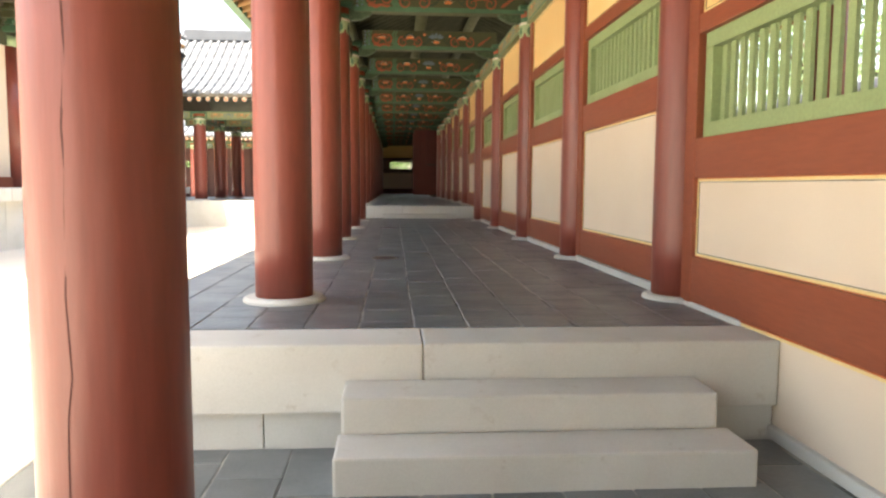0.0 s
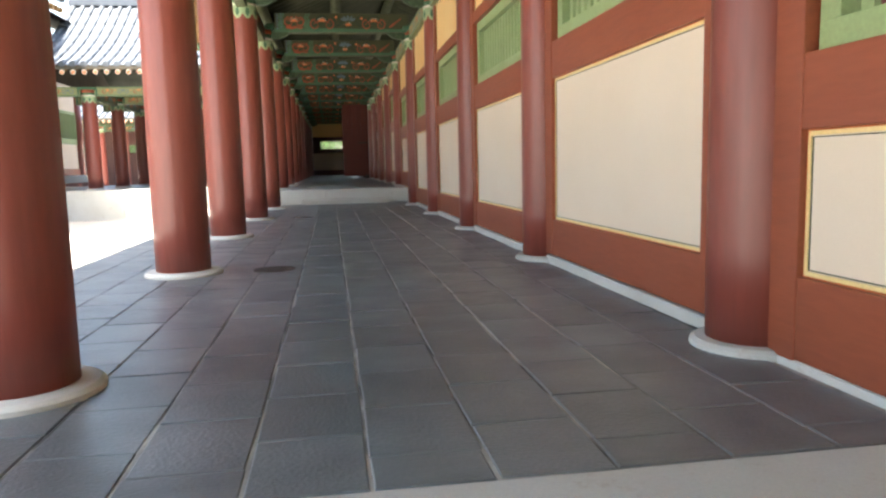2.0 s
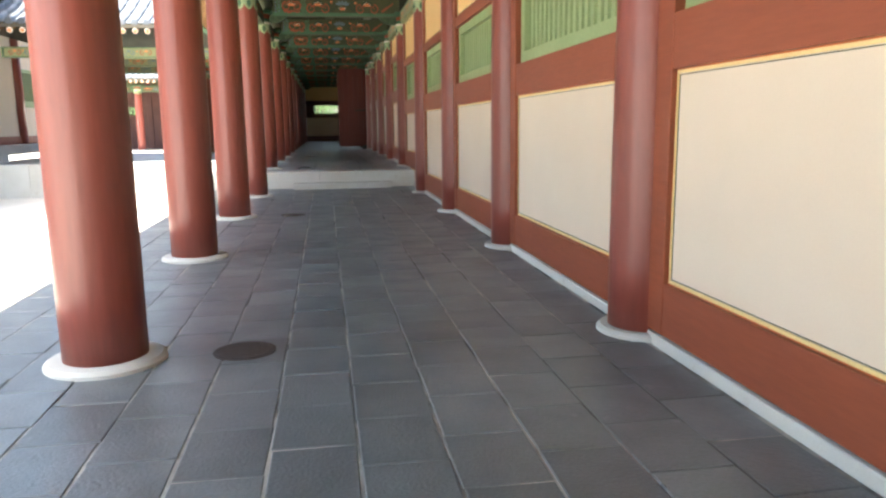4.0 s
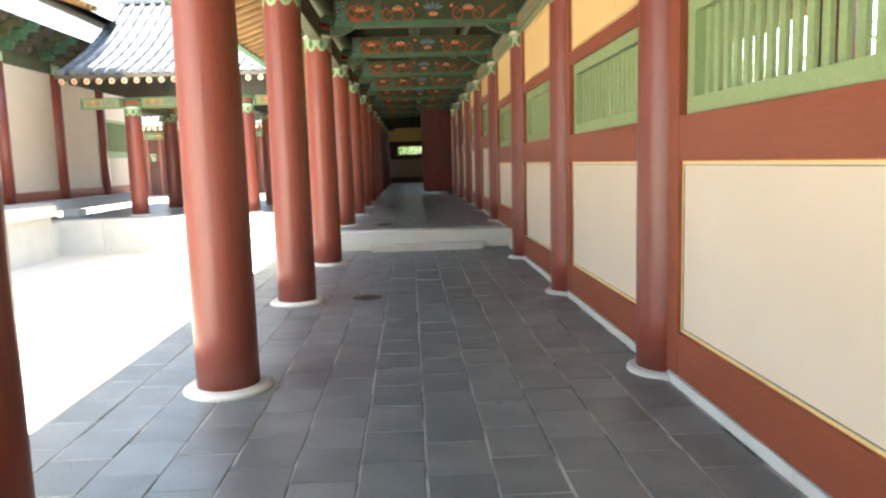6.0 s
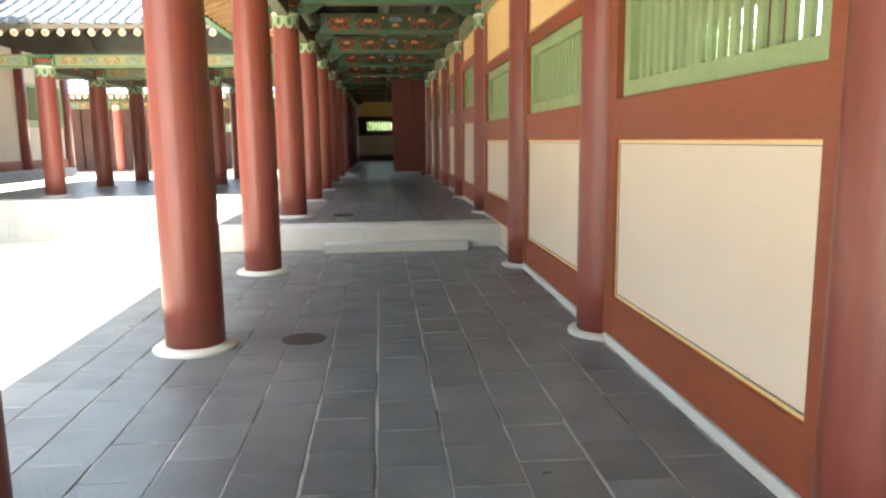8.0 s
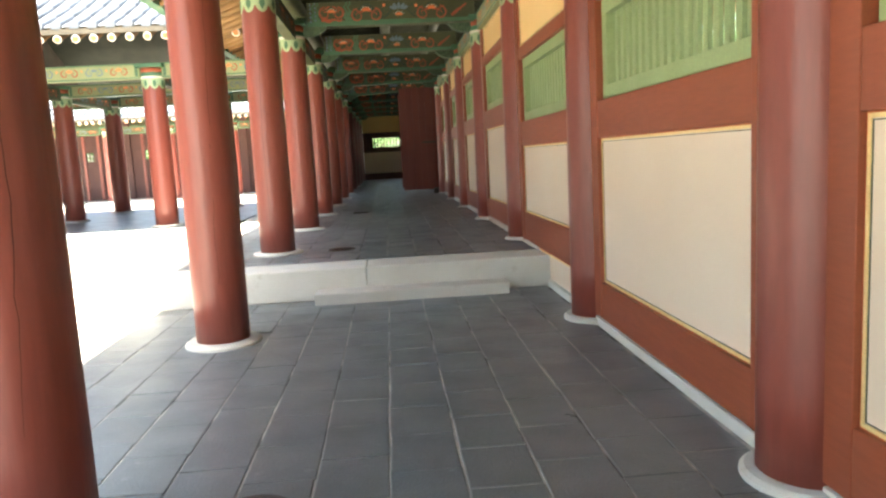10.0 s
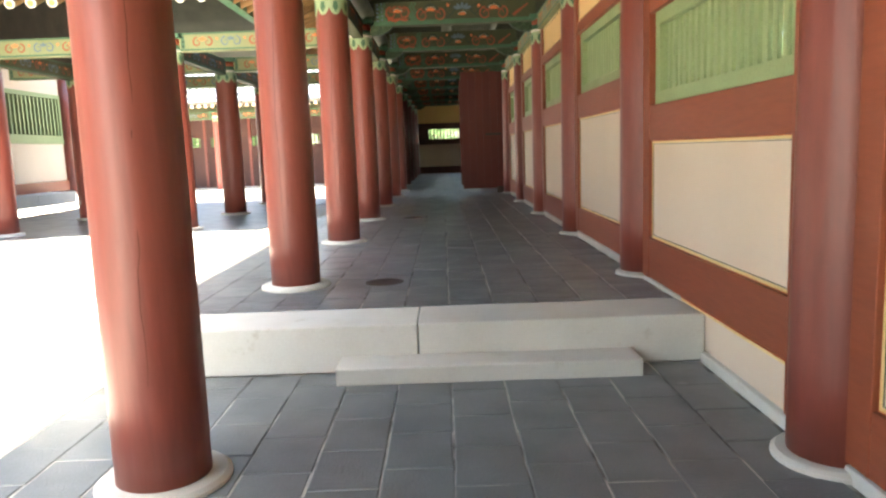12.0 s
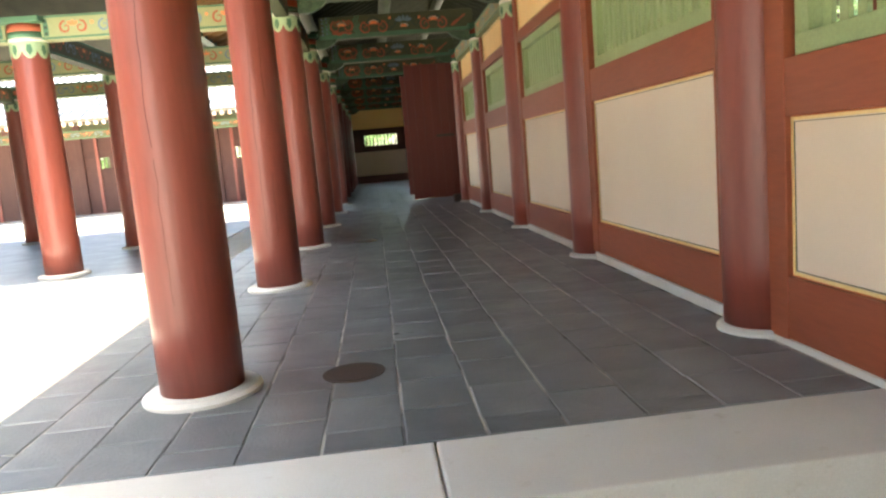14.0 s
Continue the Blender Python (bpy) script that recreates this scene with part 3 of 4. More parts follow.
# ---- manhole lids ----
for y, z in ((9.03, FLOOR_B), (15.1, FLOOR_B), (21.05, FLOOR_C), (27.1, FLOOR_C)):
    lid = tagged(empty("drain_lid", (-0.03, y, z)), "round dark rusty iron lid set in the floor tiles", "drain lid", "iron lids in the floor")
    part("rim", lathe(bmesh.new(), [(0.165, -0.01), (0.165, 0.005), (0.145, 0.006), (0.144, 0.003)], 32), IRON, lid)
    bm = lathe(bmesh.new(), [(0.142, -0.01), (0.142, 0.0045)], 32)
    part("cover_plate", bm, IRON, lid, "worn iron cover plate")
    for i in range(-4, 5):
        w = math.sqrt(0.13 ** 2 - (i * 0.028) ** 2)
        part("rib", boxed(-w, w, i * 0.028 - 0.006, i * 0.028 + 0.006, 0.0045, 0.008), IRON, lid)


# ---- open gate leaves ----
def gate_leaf(y, flip):
    d = tagged(empty("gate_leaf", (2.12, y, FLOOR_C + 0.12)), "tall dark red plank gate leaf standing open across the walkway", "door", "open gate leaves")
    Lw, Hh = 1.1, 2.95
    for i in range(6):
        part("plank", boxed(-Lw + i * Lw / 6 + 0.0008, -Lw + (i + 1) * Lw / 6 - 0.0008, -0.03, 0.03, 0, Hh, bevel=0.0015), RED_DOOR, d)
    for z in (0.25, 1.0, 1.75, 2.5):
        part("batten", boxed(-Lw + 0.02, -0.02, flip * 0.03 if flip > 0 else -0.08, 0.08 if flip > 0 else flip * 0.03, z, z + 0.14, bevel=0.006), RED_DOOR, d)
    part("pivot_post", boxed(-0.04, 0.05, -0.045, 0.045, -0.06, Hh + 0.06, bevel=0.01), RED_DOOR, d)
    part("iron_strap", boxed(-0.5, -0.1, -0.036, 0.036, 1.35, 1.41), IRON, d, "black iron strap")
    return d


gate_leaf(33.42, 1)
gate_leaf(35.58, -1)
for y in (33.2, 35.8):
    tagged(part("pivot_stone", boxed(1.88, 2.12, y - 0.12, y + 0.12, FLOOR_C, FLOOR_C + 0.17, bevel=0.02), IRON), "small dark pivot stone at the foot of the gate", "stone", "pivot stones")

# ---- connecting gallery across the court ----
GX, GY = (-3.75, -6.7), (26.5, 29.4, 32.35)
gal_floor = tagged(empty("floor_4", (-5.5, 26, 0)), "grey paved floor of the connecting gallery with granite edge", "floor", kind="structure")
part("paving", boxed(-3.4, 3.1, -0.1, 7.4, 0.3, FLOOR_C - 0.004), TILE, gal_floor, "charcoal paving")
for i in range(4):
    part("kerb_stone", boxed(-3.4 + i * 1.63, -3.4 + (i + 1) * 1.63 - 0.006, -0.55, -0.103, -0.1, FLOOR_C - 0.006, bevel=0.012), GRANITE, gal_floor)
    part("kerb_stone", boxed(-3.4 + i * 1.63, -3.4 + (i + 1) * 1.63 - 0.006, 7.403, 7.85, -0.1, FLOOR_C - 0.006, bevel=0.012), GRANITE, gal_floor)
GAL_TALL = 2.60
gallery_column = make_column(r=0.21, arms=(), tall=GAL_TALL)
tagged(gallery_column, "round red-painted column of the connecting gallery", "column", "gallery columns")
gallery_column.location = (GX[0], GY[0], FLOOR_C)
for x in GX:
    for y in GY:
        if (x, y) != (GX[0], GY[0]):
            copy_thing(gallery_column, pose(x, y, FLOOR_C))


def beam_across(x0, x1, y, z, h=0.3, label="green painted tie beam of the connecting gallery", ground=None):
    b = long_beam(0, 0, x1 - x0, 0, "tie_beam", label, face=0, h=h, w=0.2, ground=ground)
    b.location, b.rotation_euler = (x0, y, z), (0, 0, -math.pi / 2)
    return b


for y in GY:
    for a, b in ((-8.0, GX[1] - 0.2), (GX[1] + 0.2, GX[0] - 0.2), (GX[0] + 0.2, ROW_X - 0.25)):
        beam_across(a, b, y, FLOOR_C + GAL_TALL + 0.21, 0.28)
for x in GX:
    for a, b in zip(GY, GY[1:]):
        long_beam(x, a + 0.2, b - 0.2, FLOOR_C + GAL_TALL + 0.14, "tie_beam", "dark green beam across the connecting gallery", face=0, ground=BEAM_GREEN)


def tiled_roof(name, x0, x1, y_eave, y_ridge, y_far, z, slope, label, gable_end=False):
    """A roof whose ridge runs along x: boards, rafters with painted ends, rows of round tiles."""
    roof = tagged(empty(name, (x0, y_eave, z)), label, "roof")
    L = x1 - x0
    D, E = y_ridge - y_eave, y_far - y_ridge

    def h(d):
        u = d / D if d <= D else (D + E - d) / E
        return slope * D * (u - 0.09 * math.sin(math.pi * u))

    ds = [D * i / 7 for i in range(8)] + [D + E * i / 7 for i in range(1, 8)]
    bm = bmesh.new()
    for lift in (0.08, 0.20):
        rows = [[bm.verts.new((x, d, h(d) + lift)) for x in (0, L)] for d in ds]
        for p, q in zip(rows, rows[1:]):
            bm.faces.new((p[0], p[1], q[1], q[0]) if lift > 0.1 else (p[0], q[0], q[1], p[1]))
    part("roof_boards", bm, BOARD, roof)
    bm = bmesh.new()
    rows = [[bm.verts.new((x, d, h(d) + 0.205)) for x in (-0.02, L + 0.02)] for d in ds]
    for p, q in zip(rows, rows[1:]):
        bm.faces.new((p[0], p[1], q[1], q[0]))
    part("flat_tiles", bm, ROOF_TILE, roof, "flat grey tiles between the ribs")
    bm = bmesh.new()
    pts = [(0, d, h(d) + 0.225) for d in ds]
    for p, q in zip(pts, pts[1:]):
        rod(bm, p, q, 0.075, 8)
    me = bpy.data.meshes.new("tile_row")
    for f in bm.faces:
        f.smooth = True
    bm.to_mesh(me), bm.free()
    me.materials.append(ROOF_TILE)
    bm = bmesh.new()
    rod(bm, (0, -0.02, 0), (0, 0.03, 0), 0.088, 12)
    cap = bpy.data.meshes.new("eave_tile")
    bm.to_mesh(cap), bm.free()
    cap.materials.append(ROOF_TILE)
    raf = bpy.data.meshes.new("rafter")
    bm = bmesh.new()
    rod(bm, (0, 0.02, h(0.02) + 0.0), (0, D * 0.5, h(D * 0.5) + 0.0), 0.065, 10)
    bm.to_mesh(raf), bm.free()
    raf.materials.append(RAFTER)
    tip = bpy.data.meshes.new("rafter_end")
    bm = bmesh.new()
    rod(bm, (0, 0.0, h(0.0)), (0, 0.03, h(0.03)), 0.07, 12)
    bm.to_mesh(tip), bm.free()
    tip.materials.append(WHITE)
    eye = bpy.data.meshes.new("rafter_end_flower")
    bm = bmesh.new()
    rod(bm, (0, -0.006, h(0.0)), (0, 0.01, h(0.01)), 0.05, 10)
    bm.to_mesh(eye), bm.free()
    eye.materials.append(FLOWER)
    for i in range(int(L / 0.3)):
        x = (i + 0.5) * 0.3
        for nm, mesh, zz in (("tile_row", me, 0), ("eave_tile", cap, 0.225), ("rafter", raf, 0), ("rafter_end", tip, 0), ("rafter_end_flower", eye, 0)):
            o = new(nm, mesh)
            o.parent, o.location = roof, (x, 0, zz)
    part("fascia", boxed(0, L, -0.02, 0.05, 0.08, 0.17), DARKWOOD, roof, "weathered brown eave board")
    if gable_end:
        bm = bmesh.new()
        for x in (0.03, 0.09):
            bm.faces.new([bm.verts.new((x, d, h(d) + 0.079)) for d in ds[1:-1]] + [bm.verts.new((x, ds[-2], h(ds[1]) - 0.25)), bm.verts.new((x, ds[1], h(ds[1]) - 0.25))])
        part("gable_board", bm, DARKWOOD, roof, "dark timber gable boards")
    part("ridge", boxed(0, L, D - 0.14, D + 0.14, h(D) + 0.2, h(D) + 0.62, bevel=0.03), ROOF_TILE, roof, "stacked grey tile ridge")
    return roof


tiled_roof("gallery_roof", -8.05, -0.9, 25.3, 29.7, 34.1, FLOOR_C + 3.38, 0.58, "sunlit grey tiled roof of the connecting gallery with painted rafter ends", gable_end=True)

# ---- hall beside the court ----
HX = -9.7
hall = tagged(empty("hall", (HX, 10.3, 1.3)), "large hall with cream plaster bays between red posts", "building")
posts = [0.9 + 2.9 * i for i in range(9)]
for i, y in enumerate(posts):
    part("post", lathe(bmesh.new(), [(0.2, 0.0), (0.2, 2.0), (0.19, 3.55)], 24, at=(0.02, y, 0)), RED, hall, smooth=True)
    part("post_head", lathe(bmesh.new(), [(0.2, 3.55), (0.21, 3.8)], 24, at=(0.02, y, 0)), MINT, hall, "mint painted post head", smooth=True)
for i, (a, b) in enumerate(zip(posts, posts[1:])):
    part("sill_beam", boxed(-0.08, 0.09, a + 0.18, b - 0.18, 0, 0.26, bevel=0.01), RED_RAIL, hall)
    if i in (3, 7):
        part("plaster_panel", boxed(-0.06, 0.04, a + 0.18, b - 0.18, 0.26, 1.22), CREAM, hall)
        part("rail", boxed(-0.08, 0.07, a + 0.18, b - 0.18, 1.22, 1.34), GREEN, hall)
        w = part("window_frame", boxed(-0.06, 0.06, a + 0.2, b - 0.2, 1.34, 1.44), GREEN, hall, "pale green window frame")
        box_top = part("window_frame", boxed(-0.06, 0.06, a + 0.2, b - 0.2, 2.4, 2.5), GREEN, hall, "pale green window frame")
        for yy in (a + 0.2, b - 0.3):
            part("window_frame", boxed(-0.06, 0.06, yy, yy + 0.1, 1.44, 2.4), GREEN, hall, "pale green window frame")
        part("window_board", boxed(-0.1, -0.05, a + 0.2, b - 0.2, 1.4, 2.45), DARKWOOD, hall, "dark boards behind the slats")
        for j in range(14):
            yy = a + 0.34 + j * (b - a - 0.68) / 13
            part("window_slat", boxed(-0.03, 0.03, yy - 0.03, yy + 0.03, 1.44, 2.4), GREEN, hall)
        part("plaster_panel", boxed(-0.06, 0.04, a + 0.18, b - 0.18, 2.5, 3.55), CREAM, hall)
    else:
        part("plaster_panel", boxed(-0.06, 0.04, a + 0.18, b - 0.18, 0.26, 3.55), CREAM, hall)
    part("lintel", boxed(-0.08, 0.1, a + 0.18, b - 0.18, 3.55, 3.86, bevel=0.01), BEAM_GREEN, hall)
part("end_wall", boxed(-8.0, -0.1, posts[-1] - 0.1, posts[-1] + 0.1, 0, 3.9), CREAM, hall)
part("end_wall", boxed(-8.0, -0.1, posts[0] - 0.1, posts[0] + 0.1, 0, 3.9), CREAM, hall)
part("frieze", boxed(-0.06, 0.08, 0.6, 24.3, 3.86, 4.9), BEAM_GREEN, hall, "green bracket frieze under the eave")
for j in range(34):
    y = 0.9 + j * 0.7
    bm = bmesh.new()
    for s in range(3):
        box(bm, 0.05, 0.45 + 0.3 * s, y - 0.06, y + 0.06, 3.86 + 0.2 * s, 4.02 + 0.2 * s, bevel=0.01)
        box(bm, 0.3 + 0.3 * s, 0.42 + 0.3 * s, y - 0.22, y + 0.22, 4.02 + 0.2 * s, 4.1 + 0.2 * s)
    part("bracket_set", bm, (TEAL, DARKWOOD, BEAM_GREEN)[j % 3], hall, "painted stepped bracket set")
# eave and roof over the hall, rising towards its corner
bm = bmesh.new()
EY = [-7.0 + 21.8 * i / 12 for i in range(13)]


def eave_z(y):
    return 4.5 + 0.3 * max(0.0, (y - 9.0) / 10.0) ** 2.2


for lift in (0.0, 0.2):
    rows = [[bm.verts.new((3.0 - 6.7 * u, y, eave_z(y) * (1 - u) + 8.2 * u - 0.5 * math.sin(math.pi * u) + lift)) for u in (0, 0.25, 0.5, 0.75, 1)] for y in EY]
    for p, q in zip(rows, rows[1:]):
        for i in range(4):
            bm.faces.new((p[i], p[i + 1], q[i + 1], q[i]) if lift == 0 else (p[i], q[i], q[i + 1], p[i + 1]))
part("roof", bm, RAFTER, hall, "ochre boarded eave underside")
# unseen dark roof, added past the eave corner to shade frieze and brackets
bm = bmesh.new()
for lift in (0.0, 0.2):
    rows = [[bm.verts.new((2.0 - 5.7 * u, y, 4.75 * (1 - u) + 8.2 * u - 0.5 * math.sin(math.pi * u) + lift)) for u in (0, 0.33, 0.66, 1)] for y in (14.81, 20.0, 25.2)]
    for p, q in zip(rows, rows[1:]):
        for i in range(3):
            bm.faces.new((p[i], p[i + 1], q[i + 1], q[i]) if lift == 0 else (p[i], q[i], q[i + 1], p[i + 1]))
part("rear_roof", bm, DARKWOOD, hall, "dark roof added unseen to keep sun off the rear brackets")
bm, bt = bmesh.new(), bmesh.new()
for j in range(72):
    y = -6.9 + j * 0.3
    rod(bm, (3.04, y, eave_z(y) - 0.06), (0.5, y, eave_z(y) * 0.627 + 8.2 * 0.373 - 0.5 * math.sin(math.pi * 0.373) - 0.06), 0.07, 8)
    rod(bt, (3.12, y, eave_z(y) + 0.22), (-0.35, y, eave_z(y) * 0.5 + 8.2 * 0.5 - 0.25), 0.08, 8)
part("eave_rafters", bm, RAFTER, hall, "rows of ochre painted rafters")
part("roof_tiles", bt, ROOF_TILE, hall, "rows of grey clay roof tiles")

plat = tagged(empty("hall_platform", (HX, 8.3, 0)), "pale granite platform below the hall", "platform", kind="structure")
for i in range(8):
    a = i * 2.05
    part("cap_stone", boxed(-4, 1.7, a + 0.004, a + 2.046, 1.02, 1.3, bevel=0.015), GRANITE, plat)
    part("face_stone", boxed(-4, 1.55, a + 0.004, a + 2.046, -0.1, 1.018, bevel=0.015), GRANITE, plat)
for i in range(5):
    a = 16.42 + i * 1.7
    part("cap_stone", boxed(-4, 0.75, a, a + 1.69, 1.02, 1.3, bevel=0.015), GRANITE, plat)
    if i < 2:
        part("face_stone", boxed(0.0, 1.35, a, a + 1.69, -0.1, 0.82, bevel=0.015), GRANITE, plat)
part("step_stone", boxed(0.76, 1.2, 18.6, 19.1, 0.82, 1.05, bevel=0.02), GRANITE, plat)
tagged(part("stone_block", boxed(-3.25, -2.92, 6.2, 6.6, -0.03, 0.42, bevel=0.03), GRANITE), "squat weathered grey stone block on the court", "stone")

# ---- far gallery that closes the court ----
north = tagged(empty("wall_north", (0, END_Y, FLOOR_C)), "timber wall, its red darkened for shade, with small slatted windows", "wall", kind="structure")
xs = [2.1 - 3.0 * i for i in range(11)]
for a, b in zip(xs[1:], xs):
    for z0, z1, mt in ((-0.9, 0.35, SHADED_RED), (0.35, 1.45, CREAM if b > 2 else SHADED_RED), (1.45, 1.72, SHADED_RED), (2.2, 2.5, SHADED_RED), (2.5, 3.4, OCHRE if b > 2 else SHADED_RED), (3.4, 3.7, BEAM_GREEN)):
        part("wall_board", boxed(a + 0.16, b - 0.16, -0.05 if mt in (RED_RAIL,) else 0.0, 0.12, z0, z1), mt, north)
    part("wall_post", boxed(a - 0.16, a + 0.16, -0.1, 0.12, -0.9, 3.7, bevel=0.03), SHADED_RED, north)
    if b < 2:
        part("wall_board", boxed(a + 1.24, b - 1.24, 0.0, 0.12, 1.72, 2.2), SHADED_RED, north)
        for x in (a + 0.75, a + 1.5, b - 0.75):
            part("wall_stud", boxed(x - 0.07, x + 0.07, -0.06, -0.002, -0.9, 3.39, bevel=0.01), RED, north, "red upright stud")
    for s0, s1 in ((a + 0.16, a + 0.75), (b - 0.75, b - 0.16)):
        part("wall_board", boxed(s0, s1, 0.0, 0.12, 1.72, 2.2), SHADED_RED, north)
    for j in range(9):
        x = a + 0.75 + (j + 0.5) * 1.5 / 9
        part("slat", boxed(x - 0.025, x + 0.025, 0.02, 0.08, 1.72, 2.2), DARKWOOD, north)
far_column = make_column(r=0.2, arms=())
tagged(far_column, "red column of the far gallery", "column", "far gallery columns")
far_column.location = (-3.8, 48, FLOOR_C - 0.3)
for i in range(1, 8):
    copy_thing(far_column, pose(-3.8 - 3 * i, 48, FLOOR_C - 0.3))
for i in range(8):
    beam_across(-3.8 - 3 * i - 2.8, -3.8 - 3 * i - 0.2, 48, FLOOR_C + SHAFT - 0.2, 0.34, "green painted tie beam of the far gallery", BEAM_GREEN)
part_floor = tagged(part("floor_5", boxed(-30, EDGE - 0.7, 47.2, END_Y, -0.1, FLOOR_C - 0.3), GRANITE), "pale stone floor of the far gallery", "floor", kind="structure")
tiled_roof("far_gallery_roof", -30.0, -1.0, 46.4, 51.0, 55.6, FLOOR_C + 3.4, 0.55, "grey tiled roof of the far gallery with painted rafter ends")

west = tagged(empty("wall_west", (ROW_X - 0.13, 36, FLOOR_C)), "dark red boarded wall that closes the far walkway", "wall", kind="structure")
for k in range(5):
    for i in range(9):
        part("board", boxed(-0.04, 0.04, 0.19 + 3 * k + i * 0.291, 0.19 + 3 * k + (i + 1) * 0.291 - 0.004, 0.17, TALL_C + 0.2), RED_DOOR, west)

# ---- stone wall outside ----
rng = random.Random(5)
bm = bmesh.new()
for row in range(11):
    y = -8.0 + (0.3 if row % 2 else 0)
    while y < 56:
        w = rng.uniform(0.4, 0.75)
        box(bm, 9.4 + rng.uniform(-0.02, 0.02), 9.9, y, y + w - 0.02, row * 0.3, row * 0.3 + 0.285)
        y += w
outer = tagged(empty("wall_outer", (0, 0, 0)), "grey coursed stone wall beyond the outer walkway", "wall", kind="structure")
part("core", boxed(9.45, 9.88, -8, 56, -0.1, 3.28), MORTAR, outer, "lime core and joints")
stones = part("stones", bm, ROOF_TILE, outer, "grey coursed stones")
stones["kind"] = "stuff"
part("coping", boxed(9.2, 10.1, -8, 56, 3.28, 3.5, bevel=0.05), ROOF_TILE, outer, "grey tile coping")

# ---- outer side of the wall ----
outer_column = make_column(r=0.19, arms=())
tagged(outer_column, "red column of the outer walkway behind the wall", "column", "outer columns")
outer_column.location = (5.2, -3, FLOOR_A)
upper_outer_column = make_column(r=0.19, arms=(), tall=TALL_C)
tagged(upper_outer_column, "red column of the outer walkway behind the wall", "column", "outer columns")
upper_outer_column.location = (5.2, 21, FLOOR_C)
for k in [i for i in range(17) if i != 7]:
    copy_thing(outer_column if k < 7 else upper_outer_column, pose(5.2, BAY * k, level(BAY * k)))
for k in range(-1, 17):
    long_beam(5.2, BAY * k + 0.2, BAY * k + 2.8, roof_level(BAY * k) + SHAFT + 0.16, "eave_beam", "green painted tie beam of the outer walkway", face=-1, ground=BEAM_GREEN)
for i, (a, b, z) in enumerate(((-6, 4.5, FLOOR_A), (4.5, 19.5, FLOOR_B), (19.5, END_Y, FLOOR_C))):
    tagged(part(f"pavement_{i + 1}", boxed(2.36, 6.6, a, b, -0.2, z - 0.01), GRANITE), "pale paved outer walkway behind the wall", "pavement", kind="structure")


def tree(x, y, height, seed):
    rng = random.Random(seed)
    t = tagged(empty("tree", (x, y, -0.05)), "leafy green broadleaf tree in full summer leaf", "tree", "trees behind the wall")
    bm = bmesh.new()
    lathe(bm, [(0.22, 0), (0.16, height * 0.2), (0.12, height * 0.45), (0.04, height * 0.8)], 10)
    tips = []
    for i in range(7):
        a, z = rng.uniform(0, 6.28), height * rng.uniform(0.3, 0.6)
        q = Vector((math.cos(a) * height * 0.25, math.sin(a) * height * 0.25, z + height * rng.uniform(0.12, 0.25)))
        rod(bm, (0, 0, z), q, 0.05, 6)
        tips.append(q)
    part("trunk", bm, BARK, t)
    tips.append(Vector((0, 0, height * 0.85)))
    verts, faces = [], []
    for i in range(2600):
        c = rng.choice(tips)
        p = c + Vector((rng.gauss(0, 1), rng.gauss(0, 1), rng.gauss(0, 0.8))) * height * 0.10
        s = rng.uniform(0.09, 0.2)
        u = Vector((rng.gauss(0, 1), rng.gauss(0, 1), rng.gauss(0, 1))).normalized()
        v = u.orthogonal().normalized()
        k = len(verts)
        verts += [p - u * s, p + v * s * 0.5, p + u * s, p - v * s * 0.5]
        faces.append((k, k + 1, k + 2, k + 3))
    me = bpy.data.meshes.new("crown")
    me.from_pydata(verts, [], faces)
    me.materials.append(LEAF)
    o = new("crown", me)
    o.parent = t


for i in range(9):
    tree(12 + (i * 37 % 5), 2 + i * 6.5, 6.0 + (i * 13 % 4) * 0.7, i)
for i in range(7):
    tree(-26 + 5.2 * i, 62 + (i * 7 % 3), 6.5, 40 + i)

# ---- floor tiles, one by one ----
TILE_W, TILE_L = 0.325, 0.41


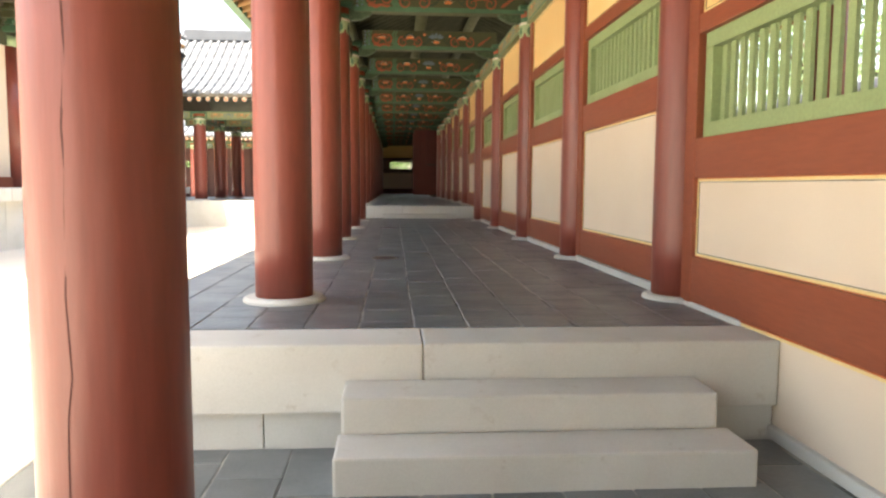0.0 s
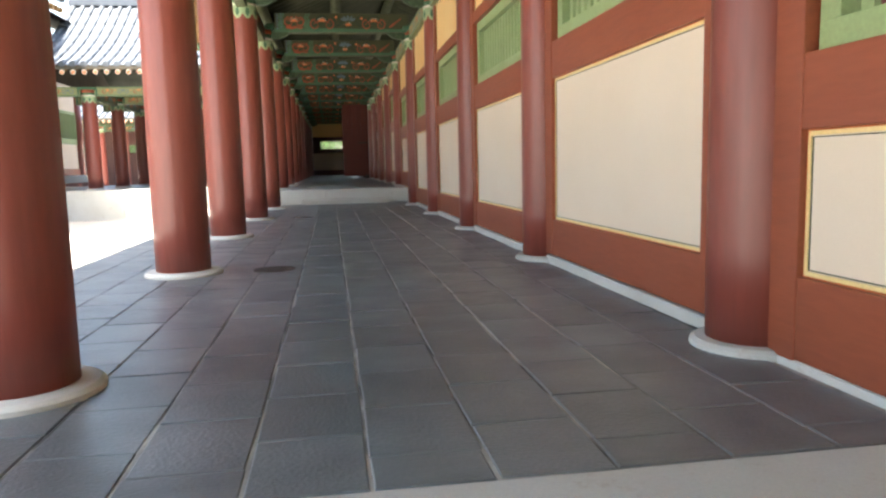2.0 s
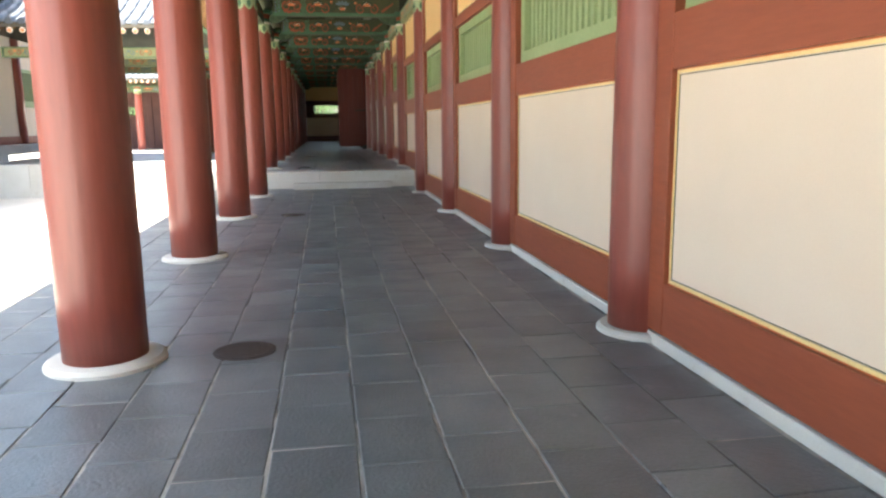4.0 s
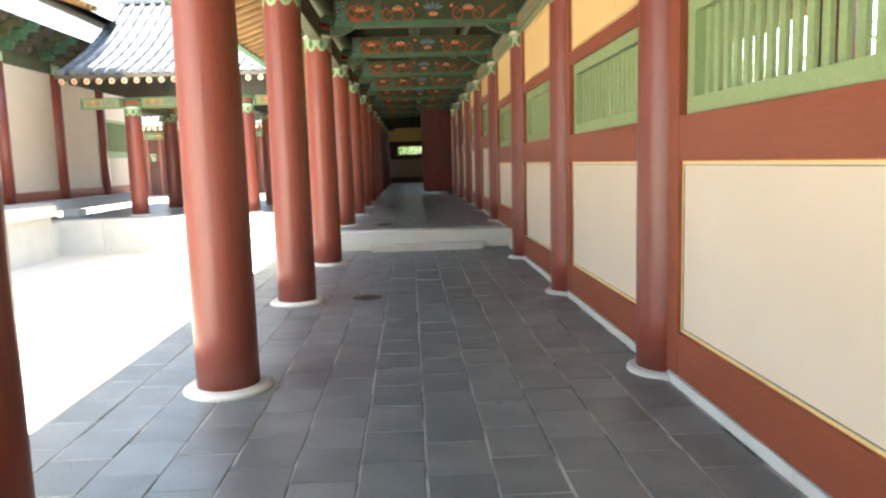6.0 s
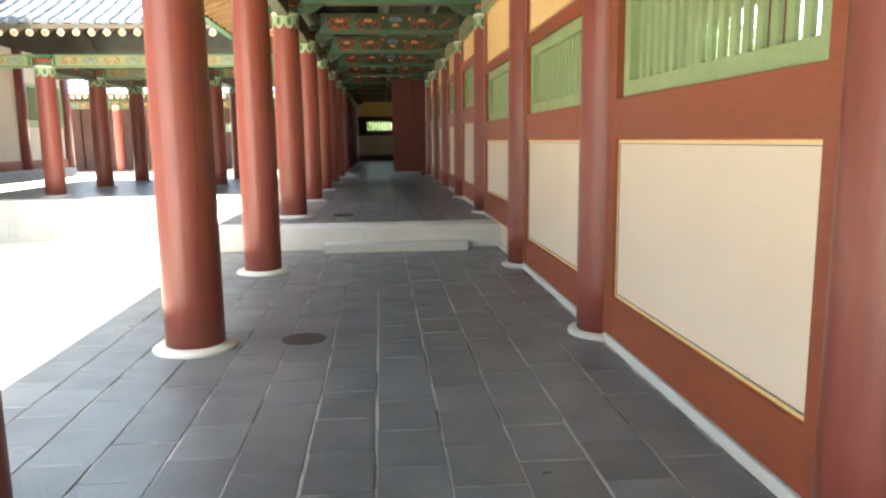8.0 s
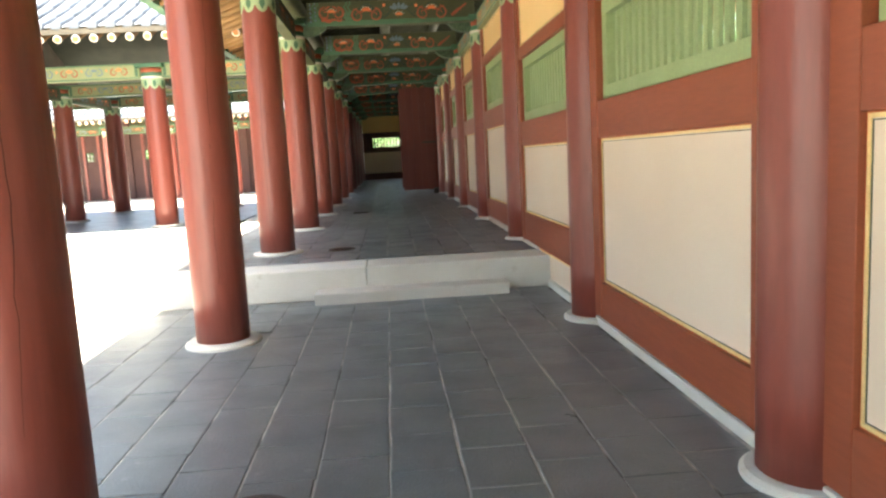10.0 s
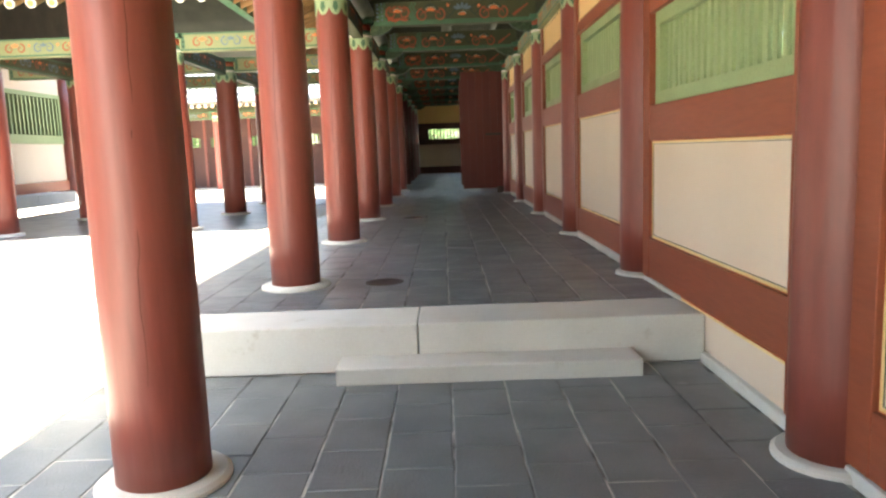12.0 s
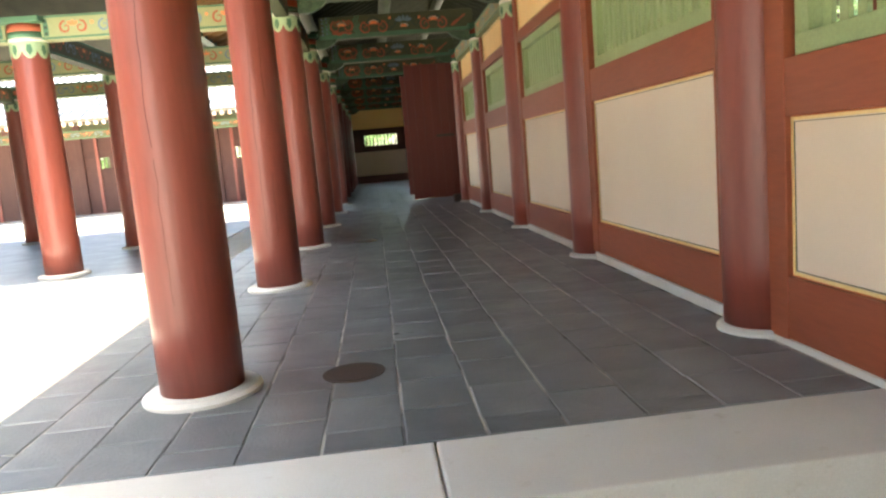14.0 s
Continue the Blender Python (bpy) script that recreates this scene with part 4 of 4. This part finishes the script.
def tile_mesh(width, length, seed):
    rng = random.Random(seed)
    w, l, g = width / 2 - 0.005, length / 2 - 0.004, 0.004
    bm = bmesh.new()
    low = [bm.verts.new((sx * w + rng.uniform(-0.0045, 0.0035), sy * l + rng.uniform(-0.005, 0.0035), -0.02)) for sx, sy in ((-1, -1), (1, -1), (1, 1), (-1, 1))]
    mid = [bm.verts.new((v.co.x, v.co.y, -0.0025 - rng.uniform(0, 0.001))) for v in low]
    top = [bm.verts.new((v.co.x * (1 - g / w), v.co.y * (1 - g / l), rng.uniform(-0.0012, 0.0012))) for v in low]
    for a, b in ((low, mid), (mid, top)):
        for i in range(4):
            bm.faces.new((a[i], a[(i + 1) % 4], b[(i + 1) % 4], b[i]))
    bm.faces.new(top)
    me = bpy.data.meshes.new("floor_tile")
    bm.to_mesh(me), bm.free()
    me.materials.append(TILE)
    return me


tile_shapes = [tile_mesh(TILE_W, TILE_L, s) for s in range(8)]


def lay_tiles(parent, y0, y1, z, single_to):
    """Strips along the walkway with staggered cross joints; tiles past single_to are joined."""
    rng = random.Random(int(y0 * 10) + 7)
    verts, faces = [], []
    strips = [0.52 + TILE_W * i for i in range(-7, 6)]
    for si, x0 in enumerate(strips):
        xa, xb = max(x0, EDGE), min(x0 + TILE_W, 2.14)
        if si == 0:
            xa = EDGE
        if xb - xa < 0.04:
            continue
        y = y0 - (TILE_L * 0.5 if si % 2 else 0) - rng.uniform(0, 0.06)
        while y < y1 - 0.02:
            a, b = max(y, y0), min(y + TILE_L, y1)
            y += TILE_L
            if b - a < 0.03:
                continue
            me = rng.choice(tile_shapes)
            sx, sy = (xb - xa) / TILE_W, (b - a) / TILE_L
            at = Vector(((xa + xb) / 2, (a + b) / 2, z + rng.uniform(-0.0015, 0.0015)))
            if b < single_to:
                o = new("floor_tile", me)
                o.parent, o.location, o.scale = parent, at - parent.location, (sx, sy, 1)
                o.rotation_euler = (rng.uniform(-0.004, 0.004), rng.uniform(-0.004, 0.004), rng.uniform(-0.004, 0.004))
            else:
                k = len(verts)
                verts += [Vector((v.co.x * sx, v.co.y * sy, v.co.z)) + at - parent.location for v in me.vertices]
                faces += [[k + i for i in p.vertices] for p in me.polygons]
    if faces:
        me = bpy.data.meshes.new("far_floor_tiles")
        me.from_pydata(verts, [], faces)
        me.materials.append(TILE)
        o = tagged(new("far_floor_tiles", me), "charcoal floor tiles further along the walkway", kind="stuff")
        o.parent = parent


lay_tiles(pave, -5.9, 4.49, FLOOR_A, 4.6)
lay_tiles(floor_2, 4.935, 19.49, FLOOR_B, 14.6)
lay_tiles(floor_3, 20.035, END_Y - 0.05, FLOOR_C, 29.5)
